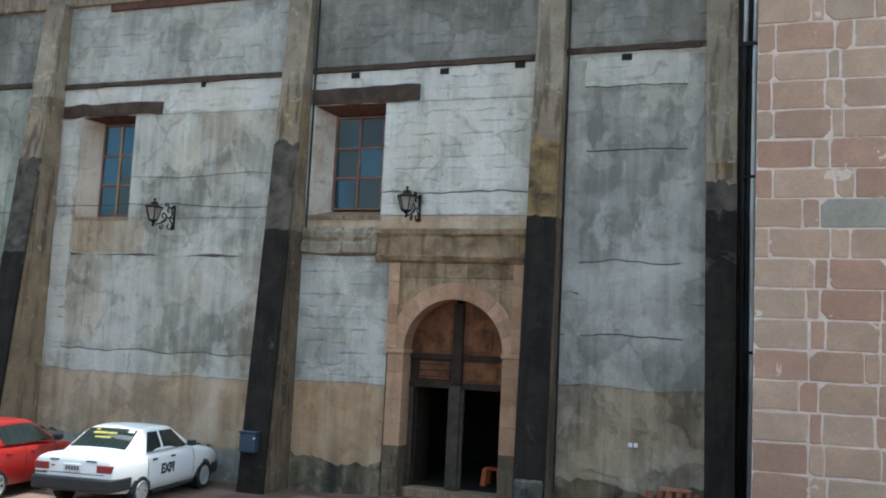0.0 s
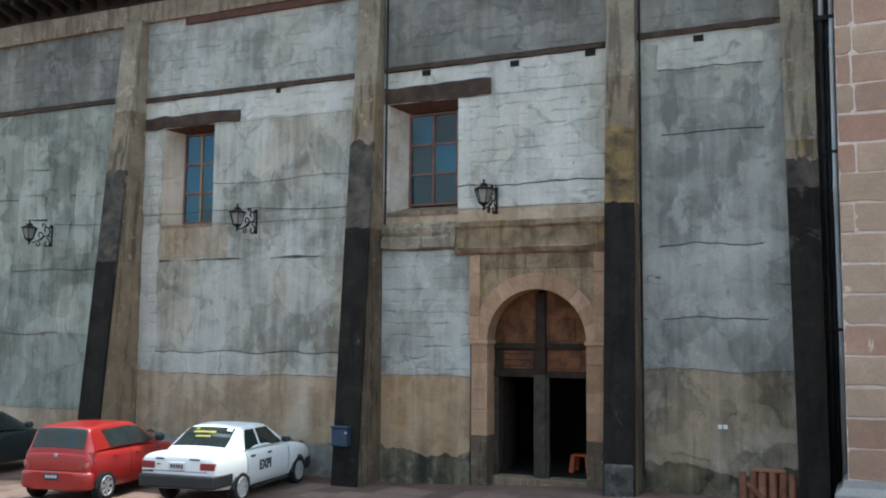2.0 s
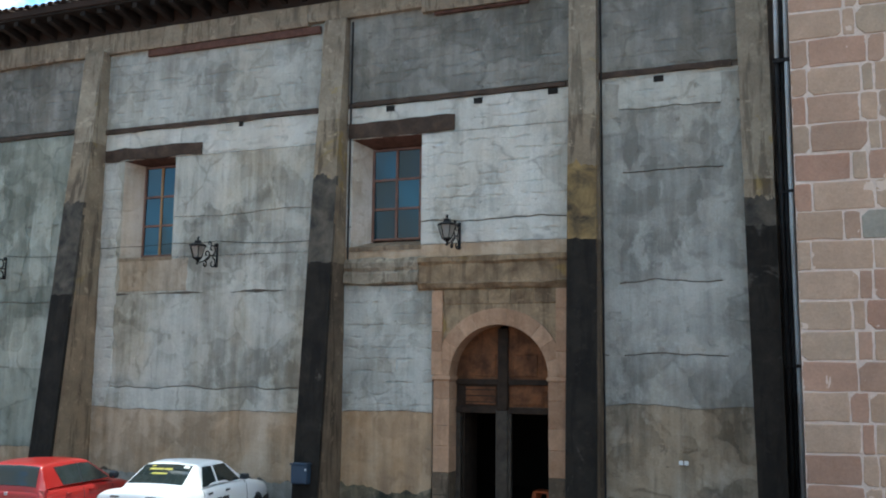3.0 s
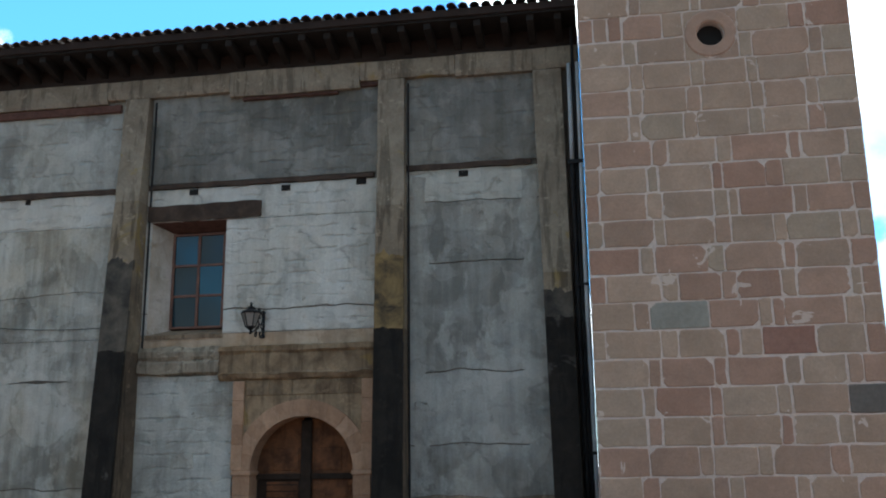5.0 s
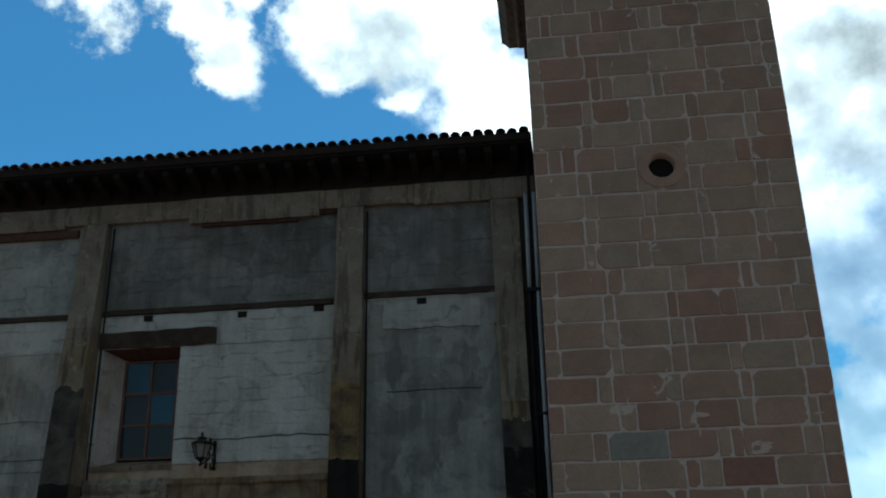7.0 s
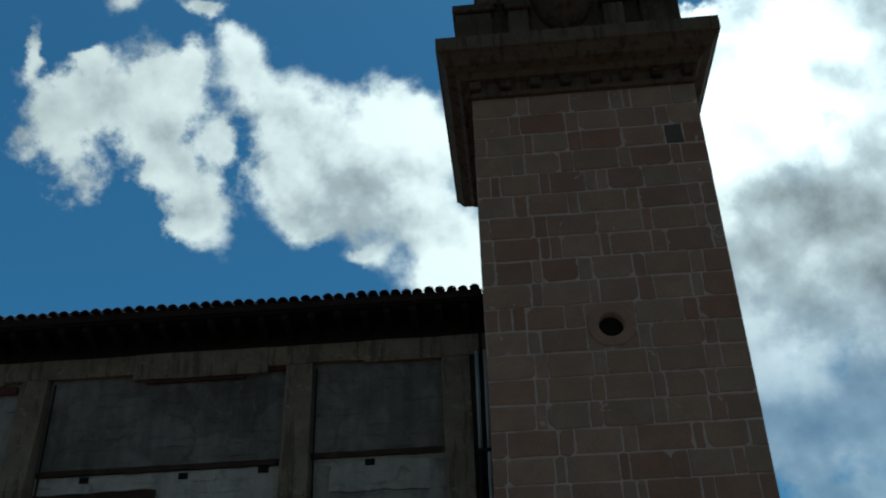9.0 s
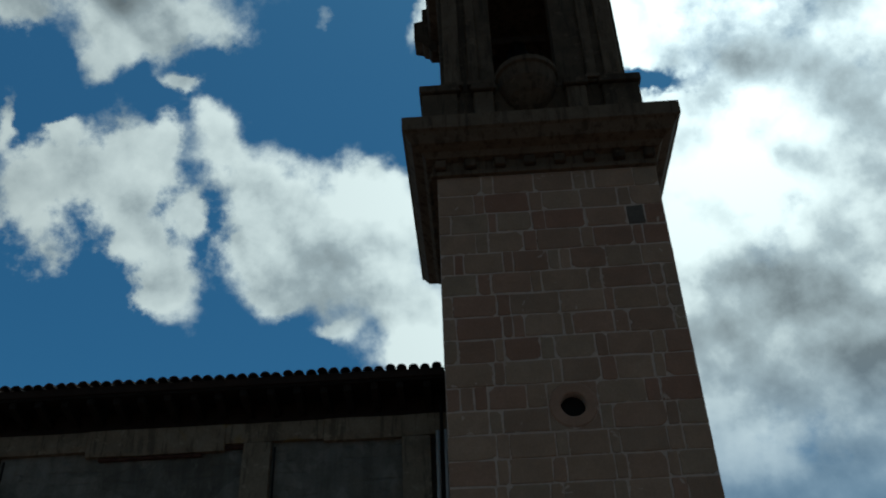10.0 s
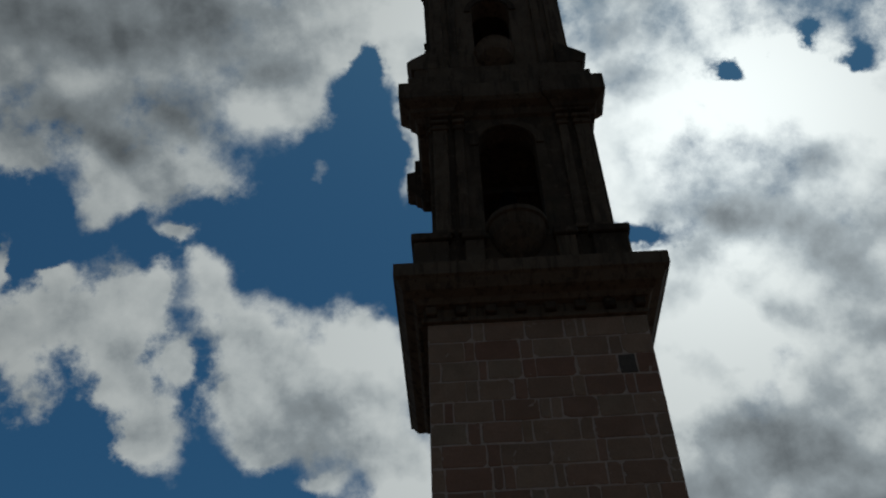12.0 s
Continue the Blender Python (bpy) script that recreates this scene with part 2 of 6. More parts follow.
def plaster(name, light, mid, dark, bias=0.5, coursed=0.0, streak=0.5, warm=0.25):
    """Old limewashed render: repair patches with firm outlines, rain runs, chips, brown damp."""
    m, n = material(name, 0.9)
    tex = n.n("ShaderNodeTexNoise")
    n.put(tex.inputs["Vector"], n.pos)
    tex.inputs["Scale"].default_value, tex.inputs["Detail"].default_value = 1.4, 7.0
    off = n.n("ShaderNodeVectorMath")
    off.operation = "MULTIPLY_ADD"
    n.put(off.inputs[0], tex.outputs["Color"])
    off.inputs[1].default_value = (0.9, 0.9, 0.7)
    n.put(off.inputs[2], n.pos)

    def cells(scale, feature, out):
        v = n.n("ShaderNodeTexVoronoi")
        v.feature = feature
        v.inputs["Scale"].default_value = scale
        n.put(v.inputs["Vector"], off.outputs[0])
        return v.outputs[out]

    def red(c):
        sp = n.n("ShaderNodeSeparateColor")
        n.put(sp.inputs[0], c)
        return sp.outputs[0]

    big = n.noise(n.pos, 0.6, 7.0, 0.60, 0.3)
    run = n.noise(n.scaled(n.pos, (2.4, 2.4, 0.24)), 1.6, 6.0, 0.62)
    f = n.math("ADD", n.math("MULTIPLY", big, 0.50), n.math("MULTIPLY", run, 0.34 * streak + 0.1))
    f = n.math("ADD", f, n.math("MULTIPLY", red(cells(0.75, "F1", "Color")), 0.09))
    f = n.math("ADD", f, n.math("MULTIPLY", red(cells(2.1, "F1", "Color")), 0.06))
    f = n.math("ADD", f, n.math("MULTIPLY", n.math("SUBTRACT", rnd(n), 0.5), 0.06))
    f = n.math("ADD", f, bias - 0.645 + 0.08 - 0.17 * (streak - 0.5))
    col = n.ramp(f, [(0.30, dark), (0.44, mid), (0.56, light)])
    # dirt held along the ragged seams of each coat
    gz = n.n("ShaderNodeSeparateXYZ")
    n.put(gz.inputs[0], n.n("ShaderNodeTexCoord").outputs["Generated"])
    blot = n.noise(n.scaled(n.pos, (1.6, 1.6, 0.8)), 1.7, 7.0, 0.65)
    seam = n.step(n.math("ADD", n.math("ABSOLUTE", n.math("SUBTRACT", gz.outputs[2], 0.5)), n.math("MULTIPLY", n.math("SUBTRACT", blot, 0.5), 0.6)), 0.42, 0.56)
    col = n.mix(n.math("MULTIPLY", seam, 0.42), col, dark)
    # outlines of older patches, broken
    line = n.step(cells(0.75, "DISTANCE_TO_EDGE", "Distance"), 0.0, 0.045, 1.0, 0.0)
    line = n.math("MULTIPLY", line, n.step(n.noise(n.pos, 1.1, 5.0, 0.6), 0.44, 0.58))
    col = n.mix(n.math("MULTIPLY", line, 0.50), col, dark)
    # rain runs
    drip = n.step(n.noise(n.scaled(n.pos, (5.0, 5.0, 0.34)), 1.5, 6.0, 0.66, 0.2), 0.56, 0.72)
    col = n.mix(n.math("MULTIPLY", drip, 0.32 * (0.5 + streak)), col, dark)
    # flaked places and pale repairs, with hard rims
    flake = n.step(n.noise(n.scaled(n.pos, (1.0, 1.0, 1.4)), 2.6, 9.0, 0.72), 0.60, 0.635)
    col = n.mix(n.math("MULTIPLY", flake, 0.38), col, dark)
    pale = n.step(n.noise(n.scaled(n.pos, (1.0, 1.0, 0.7)), 1.5, 8.0, 0.66, 0.2), 0.54, 0.63)
    col = n.mix(n.math("MULTIPLY", pale, 0.46), col, light)
    damp = n.step(n.noise(n.scaled(n.pos, (1.0, 1.0, 0.55)), 0.55, 5.0, 0.62), 0.44, 0.64)
    col = n.mix(n.math("MULTIPLY", damp, warm), col, (0.98, 0.80, 0.58), "MULTIPLY")
    grain = n.noise(n.pos, 26.0, 6.0, 0.72)
    col = n.mix(0.42, col, n.ramp(grain, [(0.3, (0.58, 0.58, 0.58)), (0.68, (1, 1, 1))]), "MULTIPLY")
    speck = n.step(n.noise(n.pos, 9.0, 6.0, 0.7), 0.64, 0.68)
    col = n.mix(n.math("MULTIPLY", speck, 0.45), col, dark)
    h = n.math("ADD", n.noise(n.pos, 5.0, 6.0, 0.65), n.math("MULTIPLY", grain, 0.35))
    h = n.math("SUBTRACT", h, n.math("MULTIPLY", flake, 0.5))
    if coursed:
        sep = n.n("ShaderNodeSeparateXYZ")
        n.put(sep.inputs[0], n.pos)
        zz = n.math("ADD", sep.outputs[2], n.math("MULTIPLY", n.noise(n.pos, 2.5, 4.0), 0.14))
        saw = n.math("PINGPONG", zz, 0.125)
        line = n.math("MULTIPLY", n.step(saw, 0.0, 0.05, 1.0, 0.0), n.step(n.noise(n.scaled(n.pos, (1, 1, 2)), 1.6, 6.0, 0.65), 0.45, 0.66))
        col = n.mix(n.math("MULTIPLY", line, coursed), col, dark)
        h = n.math("SUBTRACT", h, n.math("MULTIPLY", line, 0.9))
    n.put(n.b.inputs["Base Color"], col)
    relief(n, h, 0.7, 0.045)
    return m


def mottled(name, dark, light, scale=3.0, rough=0.85, grain=18.0, bump=0.4, spread=0.25, metal=0.0, random_tone=0.0, lichen=None, patch=0.62, streak=0.0):
    m, n = material(name, rough, metal)
    f = n.noise(n.pos, scale, 6.0, 0.6, 0.4)
    if random_tone:
        f = n.math("ADD", f, n.math("MULTIPLY", n.math("SUBTRACT", rnd(n), 0.5), random_tone))
    col = n.ramp(f, [(0.5 - spread, dark), (0.5 + spread, light)])
    g = n.noise(n.pos, grain, 5.0, 0.7)
    col = n.mix(0.45, col, n.ramp(g, [(0.3, (0.5, 0.5, 0.5)), (0.68, (1, 1, 1))]), "MULTIPLY")
    if lichen:
        col = n.mix(n.math("MULTIPLY", n.step(n.noise(n.pos, 1.1, 5.0, 0.6, 0.8), patch, patch + 0.08), 0.75), col, lichen)
    if streak:  # rain-washed runs and soot, broken up
        run = n.noise(n.scaled(n.pos, (3.2, 3.2, 0.35)), 1.6, 6.0, 0.66, 0.3)
        col = n.mix(n.math("MULTIPLY", n.step(run, 0.50, 0.62), streak), col, tuple(0.42 * c for c in dark))
        chip = n.noise(n.scaled(n.pos, (1.0, 1.0, 1.5)), 3.4, 7.0, 0.7)
        col = n.mix(n.math("MULTIPLY", n.step(chip, 0.58, 0.64), streak * 0.7), col, tuple(1.25 * c for c in light))
    n.put(n.b.inputs["Base Color"], col)
    relief(n, n.math("ADD", f, n.math("MULTIPLY", g, 0.5)), bump, 0.03)
    return m


def plain(name, color, rough=0.5, metal=0.0, coat=0.0):
    m, n = material(name, rough, metal)
    g = n.noise(n.pos, 7.0, 5.0, 0.6)
    n.put(n.b.inputs["Base Color"], n.mix(0.25, color, n.ramp(g, [(0.3, (0.6, 0.6, 0.6)), (0.65, (1, 1, 1))]), "MULTIPLY"))
    n.b.inputs["Coat Weight"].default_value = coat
    n.b.inputs["Coat Roughness"].default_value = 0.06
    return m


M_WHITE = plaster("plaster_white", (0.729, 0.710, 0.643), (0.601, 0.585, 0.524), (0.315, 0.300, 0.260), 0.55, 0.34, 0.5, 0.20)
M_GREY = plaster("plaster_grey", (0.547, 0.540, 0.487), (0.428, 0.422, 0.380), (0.212, 0.207, 0.184), 0.50, 0.0, 0.5, 0.22)
M_VERD = plaster("plaster_greenish", (0.440, 0.450, 0.383), (0.310, 0.327, 0.275), (0.150, 0.161, 0.133), 0.50, 0.0, 0.7, 0.15)
M_PALEV = plaster("plaster_pale_green", (0.540, 0.544, 0.464), (0.420, 0.431, 0.365), (0.210, 0.220, 0.180), 0.50, 0.0, 0.7, 0.15)
M_DARK = plaster("plaster_dark", (0.374, 0.365, 0.326), (0.246, 0.240, 0.213), (0.133, 0.130, 0.113), 0.50, 0.5, 0.5, 0.25)
M_MID = plaster("plaster_mid", (0.650, 0.635, 0.562), (0.512, 0.495, 0.430), (0.246, 0.235, 0.198), 0.515, 0.0, 0.7, 0.42)
M_RAISED = plaster("plaster_raised", (0.650, 0.650, 0.586), (0.512, 0.510, 0.458), (0.266, 0.260, 0.227), 0.515, 0.4, 0.4, 0.2)
M_MOSS = plaster("mossy_foot", (0.44, 0.355, 0.25), (0.22, 0.185, 0.125), (0.04, 0.042, 0.032), 0.485, 0.0, 0.5, 0.3)
M_OCHRE = plaster("plaster_ochre", (0.62, 0.50, 0.375), (0.53, 0.405, 0.285), (0.33, 0.245, 0.165), 0.5, 0.0, 0.8, 0.45)
M_DAMP = plaster("plaster_damp", (0.52, 0.455, 0.365), (0.385, 0.325, 0.245), (0.155, 0.13, 0.095), 0.49, 0.0, 0.7, 0.4)
M_RUST = plaster("plaster_rusty", (0.58, 0.44, 0.295), (0.48, 0.335, 0.205), (0.30, 0.205, 0.13), 0.5, 0.0, 0.9, 0.5)
M_REVEAL = plaster("reveal_limewash", (0.64, 0.58, 0.51), (0.54, 0.475, 0.40), (0.35, 0.29, 0.22), 0.55, 0.0, 0.8, 0.4)
M_TANWASH = plaster("tan_wash", (0.58, 0.50, 0.40), (0.48, 0.40, 0.305), (0.27, 0.22, 0.16), 0.5, 0.0, 0.9, 0.5)
M_CORE = mottled("rubble_core", (0.10, 0.085, 0.07), (0.2, 0.17, 0.14), 4.0)
M_TAN = mottled("weathered_stone", (0.20, 0.16, 0.115), (0.41, 0.345, 0.255), 1.6, lichen=(0.30, 0.22, 0.08), streak=0.6)
M_BUTT = mottled("buttress_render", (0.145, 0.11, 0.078), (0.36, 0.285, 0.195), 1.3, lichen=(0.28, 0.20, 0.07), patch=0.56, streak=0.7)
M_SIDE = mottled("buttress_side", (0.18, 0.13, 0.085), (0.34, 0.25, 0.165), 1.5, streak=0.6)
M_SIDED = mottled("buttress_damp_side", (0.07, 0.052, 0.037), (0.215, 0.16, 0.108), 1.3, streak=0.75)
M_BLACK = mottled("black_wash", (0.008, 0.0065, 0.005), (0.031, 0.025, 0.019), 2.2, 0.85, spread=0.25, lichen=(0.095, 0.085, 0.07), patch=0.62, streak=0.5)
M_CHAR = mottled("sooty_stone", (0.03, 0.028, 0.025), (0.13, 0.11, 0.085), 2.2, 0.85, spread=0.16, lichen=(0.30, 0.27, 0.22), patch=0.64)
M_LICHEN = mottled("lichened_render", (0.045, 0.036, 0.026), (0.31, 0.21, 0.09), 1.9, 0.85, spread=0.14)
M_PINK = mottled("pink_cantera", (0.34, 0.20, 0.12), (0.54, 0.34, 0.215), 1.7, random_tone=0.35, streak=0.25)
M_PANEL = mottled("ochre_panel", (0.15, 0.10, 0.06), (0.37, 0.265, 0.16), 2.6, spread=0.17, random_tone=0.3, lichen=(0.30, 0.20, 0.07), patch=0.6, streak=0.45)
M_MORTAR = mottled("tower_mortar", (0.62, 0.50, 0.42), (0.80, 0.67, 0.58), 3.0)
M_TSIDE = mottled("tower_side_stone", (0.30, 0.27, 0.25), (0.45, 0.42, 0.40), 1.0)
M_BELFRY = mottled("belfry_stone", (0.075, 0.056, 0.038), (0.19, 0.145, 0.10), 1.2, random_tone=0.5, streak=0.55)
M_BEAM = mottled("old_timber", (0.032, 0.023, 0.017), (0.115, 0.075, 0.053), 3.0, 0.8)
M_DOOR = mottled("door_timber", (0.018, 0.012, 0.008), (0.055, 0.036, 0.024), 4.0, 0.86)
M_GREYWOOD = mottled("grey_weathered_wood", (0.034, 0.027, 0.021), (0.095, 0.078, 0.06), 5.0, 0.88)
M_DOORW = mottled("door_warm_panel", (0.075, 0.032, 0.015), (0.22, 0.092, 0.038), 3.0, 0.8, spread=0.16, streak=0.3)
M_FRAME = mottled("window_frame_paint", (0.12, 0.05, 0.034), (0.27, 0.125, 0.08), 4.0, 0.6)
M_MULL = plain("mullion_wood", (0.36, 0.19, 0.07), 0.5)
M_EAVE = mottled("dark_rafter", (0.013, 0.0115, 0.010), (0.038, 0.031, 0.027), 3.0)
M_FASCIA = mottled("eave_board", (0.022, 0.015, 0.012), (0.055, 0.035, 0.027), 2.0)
M_BRICK = mottled("red_brick", (0.07, 0.035, 0.026), (0.16, 0.08, 0.06), 5.0, random_tone=0.4)
M_TILE = mottled("roof_tile", (0.045, 0.038, 0.036), (0.12, 0.085, 0.07), 4.0, random_tone=0.6)
M_CLAY = mottled("clay_tile", (0.17, 0.062, 0.036), (0.31, 0.135, 0.082), 5.0, random_tone=0.6)
M_IRON = plain("black_iron", (0.015, 0.015, 0.016), 0.5, 0.6)
M_PIPE = mottled("pale_pipe", (0.46, 0.49, 0.51), (0.66, 0.69, 0.70), 2.0, 0.5)
M_PIPED = mottled("dark_pipe", (0.016, 0.016, 0.017), (0.042, 0.042, 0.043), 2.0, 0.8)
# near-black stands in for the darkness inside rooms and openings
M_VOID = plain("interior_shade", (0.02, 0.018, 0.016), 0.9)
M_ORANGE = plain("orange_seat", (0.55, 0.12, 0.03), 0.5)
M_BLUE = plain("blue_box_paint", (0.028, 0.05, 0.085), 0.5)
M_WPAINT = plain("white_paint", (0.8, 0.8, 0.78), 0.4)

m, n = material("window_glass", 0.06)
n.b.inputs["Base Color"].default_value = (0.02, 0.045, 0.055, 1)
n.b.inputs["Specular IOR Level"].default_value = 0.55
relief(n, n.noise(n.pos, 2.0, 2.0), 0.08, 0.02)
M_GLASS = m

m, n = material("lamp_glass", 0.2)
n.b.inputs["Base Color"].default_value = (0.55, 0.52, 0.47, 1)
n.b.inputs["Transmission Weight"].default_value = 0.6
M_LGLASS = m

# tower ashlar: each stone takes its own tone
m, n = material("tower_ashlar", 0.85)
r = rnd(n)
tone = n.ramp(r, [(0.0, (0.45, 0.265, 0.19)), (0.22, (0.53, 0.345, 0.25)), (0.42, (0.50, 0.355, 0.255)), (0.60, (0.57, 0.405, 0.295)), (0.8, (0.49, 0.375, 0.275)), (1.0, (0.44, 0.265, 0.19))])
f = n.noise(n.pos, 1.7, 6.0, 0.6, 0.4)
g = n.noise(n.pos, 22.0, 5.0, 0.7)
col = n.mix(0.6, tone, n.ramp(f, [(0.28, (0.6, 0.6, 0.58)), (0.7, (1.0, 0.98, 0.96))]), "MULTIPLY")
col = n.mix(0.5, col, n.ramp(g, [(0.3, (0.6, 0.6, 0.6)), (0.7, (1, 1, 1))]), "MULTIPLY")
col = n.mix(n.math("MULTIPLY", n.step(n.noise(n.pos, 2.3, 4.0, 0.55, 1.0), 0.68, 0.70), 0.75), col, (0.68, 0.56, 0.47))
ge = n.n("ShaderNodeSeparateXYZ")
n.put(ge.inputs[0], n.n("ShaderNodeTexCoord").outputs["Generated"])
rimx = n.math("ABSOLUTE", n.math("SUBTRACT", ge.outputs[0], 0.5))
rimz = n.math("ABSOLUTE", n.math("SUBTRACT", ge.outputs[2], 0.5))
smear = n.step(n.math("ADD", n.math("MAXIMUM", n.math("SUBTRACT", rimx, 0.015), n.math("SUBTRACT", rimz, 0.03)), n.math("MULTIPLY", n.math("SUBTRACT", n.noise(n.pos, 3.5, 5.0, 0.6), 0.5), 0.34)), 0.485, 0.505)
col = n.mix(n.math("MULTIPLY", smear, 0.9), col, (0.66, 0.54, 0.455))
n.put(n.b.inputs["Base Color"], col)
relief(n, n.math("ADD", f, n.math("MULTIPLY", g, 0.6)), 0.5, 0.03)
M_ASHLAR = m
M_SLAB = mottled("grey_green_slab", (0.29, 0.27, 0.225), (0.38, 0.355, 0.295), 2.0)
M_REDSTONE = mottled("dark_red_stone", (0.29, 0.155, 0.115), (0.40, 0.22, 0.16), 2.0)
M_DKSTONE = mottled("dark_grey_stone", (0.135, 0.118, 0.10), (0.20, 0.175, 0.15), 2.0)

# ground: reddish worn paving
m, n = material("red_paving", 0.85)
f = n.noise(n.pos, 0.5, 6.0, 0.6)
g = n.noise(n.pos, 14.0, 5.0, 0.7)
col = n.ramp(f, [(0.3, (0.105, 0.064, 0.052)), (0.7, (0.205, 0.128, 0.104))])
col = n.mix(0.5, col, n.ramp(g, [(0.3, (0.55, 0.55, 0.55)), (0.7, (1, 1, 1))]), "MULTIPLY")
n.put(n.b.inputs["Base Color"], col)
relief(n, g, 0.4, 0.02)
M_GROUND = m
M_PAVER = mottled("paving_slab", (0.10, 0.066, 0.054), (0.215, 0.145, 0.118), 1.2, random_tone=0.5)


# ---------------------------------------------------------------- mesh helpers
def part(name, bm, mat, parent=None, label="", smooth=False):
    me = bpy.data.meshes.new(name)
    bmesh.ops.recalc_face_normals(bm, faces=bm.faces)
    bm.to_mesh(me)
    bm.free()
    if smooth:
        me.shade_smooth()
    for x in mat if isinstance(mat, (list, tuple)) else (mat,):
        me.materials.append(x)
    ob = new(name, me)
    if parent is not None:
        ob.parent = parent
    if label:
        ob["label"] = label
    return ob


def thing(name, label, category, kind="", group="", at=None):
    ob = new(name)
    ob.empty_display_size = 0.2
    if at is not None:
        ob.matrix_basis = at
    return tagged(ob, label, category, group, kind)


def hexa(bm, v):
    """A solid from eight corners: four below, four above, in the same turn."""
    vs = [bm.verts.new(p) for p in v]
    for f in ((3, 2, 1, 0), (4, 5, 6, 7), (0, 1, 5, 4), (1, 2, 6, 5), (2, 3, 7, 6), (3, 0, 4, 7)):
        bm.faces.new([vs[i] for i in f])
    return vs


def box(bm, x0, x1, y0, y1, z0, z1):
    return hexa(bm, [(x0, y0, z0), (x1, y0, z0), (x1, y1, z0), (x0, y1, z0), (x0, y0, z1), (x1, y0, z1), (x1, y1, z1), (x0, y1, z1)])


def soft(bm, w=0.01, seg=1):
    bmesh.ops.bevel(bm, geom=list(bm.edges), offset=w, segments=seg, affect="EDGES", profile=0.5)
    return bm


def bx(x0, x1, y0, y1, z0, z1, w=0.0):
    bm = bmesh.new()
    box(bm, x0, x1, y0, y1, z0, z1)
    return soft(bm, w) if w else bm


def prism(bm, outline, a, b, axis="y"):
    """A flat outline, given as (p, q), pushed from a to b along an axis."""
    put3 = {"y": lambda p, q, s: (p, s, q), "x": lambda p, q, s: (s, p, q), "z": lambda p, q, s: (p, q, s)}[axis]
    lo = [bm.verts.new(put3(p, q, a)) for p, q in outline]
    hi = [bm.verts.new(put3(p, q, b)) for p, q in outline]
    k = len(outline)
    bm.faces.new(lo)
    bm.faces.new(hi)
    for i in range(k):
        bm.faces.new((lo[i], lo[(i + 1) % k], hi[(i + 1) % k], hi[i]))


def tube(bm, points, r, seg=8, cap=True):
    """A round bar along a line of points."""
    rings = []
    pts = [Vector(p) for p in points]
    for i, p in enumerate(pts):
        d = (pts[min(i + 1, len(pts) - 1)] - pts[max(i - 1, 0)]).normalized()
        a = d.cross(Vector((0.31, 0.17, 0.93))).normalized()
        b = d.cross(a)
        rr = r[i] if isinstance(r, (list, tuple)) else r
        rings.append([bm.verts.new(p + rr * (math.cos(t) * a + math.sin(t) * b)) for t in (2 * math.pi * k / seg for k in range(seg))])
    for q, s in zip(rings, rings[1:]):
        for k in range(seg):
            bm.faces.new((q[k], q[(k + 1) % seg], s[(k + 1) % seg], s[k]))
    if cap:
        bm.faces.new(rings[0])
        bm.faces.new(rings[-1])


def turned(bm, profile, cx=0.0, cy=0.0, seg=16, a0=0.0, a1=2 * math.pi):
    """A shape turned on an upright axis from (radius, z)."""
    whole = a1 - a0 > 6.28
    k = seg if whole else seg + 1
    rings = [[bm.verts.new((cx + r * math.cos(a0 + (a1 - a0) * i / seg), cy + r * math.sin(a0 + (a1 - a0) * i / seg), z)) for i in range(k)] for r, z in profile]
    for p, q in zip(rings, rings[1:]):
        for i in range(seg):
            bm.faces.new((p[i], p[(i + 1) % k], q[(i + 1) % k], q[i]))
    bm.faces.new(rings[0])
    bm.faces.new(rings[-1])


def mould(bm, x0, x1, y0, y1, profile):
    """A moulding that runs round a rectangle, from (overhang, z), closed above and below."""
    loops = [[bm.verts.new(p) for p in ((x0 - o, y0 - o, z), (x1 + o, y0 - o, z), (x1 + o, y1 + o, z), (x0 - o, y1 + o, z))] for o, z in profile]
    for p, q in zip(loops, loops[1:]):
        for i in range(4):
            bm.faces.new((p[i], p[(i + 1) % 4], q[(i + 1) % 4], q[i]))
    bm.faces.new(loops[0])
    bm.faces.new(loops[-1])


def wob(x, seed, amp=0.06, freq=0.9):
    return amp * (noise.noise(Vector((x * freq, seed * 7.3, 0.0))) * 1.4 + 0.5 * noise.noise(Vector((x * freq * 3.7, seed * 7.3, 5.0))))


def arch_panel(bm, u0, u1, z0, z1, cu0, half, zs, w0, w1, to=lambda u, w, z: (u, w, z), zb=None, seg=20):
    """A wall panel with a round-headed opening through it."""
    def blk(a, b, c, d):
        hexa(bm, [to(a, w0, c), to(b, w0, c), to(b, w1, c), to(a, w1, c), to(a, w0, d), to(b, w0, d), to(b, w1, d), to(a, w1, d)])
    blk(u0, cu0 - half, z0, z1)
    blk(cu0 + half, u1, z0, z1)
    if zb is not None:
        blk(cu0 - half, cu0 + half, z0, zb)
    for i in range(seg):
        a, b = math.pi - math.pi * i / seg, math.pi - math.pi * (i + 1) / seg
        ua, ub, za, zc = cu0 + half * math.cos(a), cu0 + half * math.cos(b), zs + half * math.sin(a), zs + half * math.sin(b)
        hexa(bm, [to(ua, w0, za), to(ub, w0, zc), to(ub, w1, zc), to(ua, w1, za), to(ua, w0, z1), to(ub, w0, z1), to(ub, w1, z1), to(ua, w1, z1)])
    bmesh.ops.remove_doubles(bm, verts=bm.verts, dist=0.0005)


def ground_z(x):
    return float(np.interp(x, (-30, -6, -3, 0, 1.5, 8), (-0.42, -0.28, -0.27, -0.12, -0.06, -0.06)))


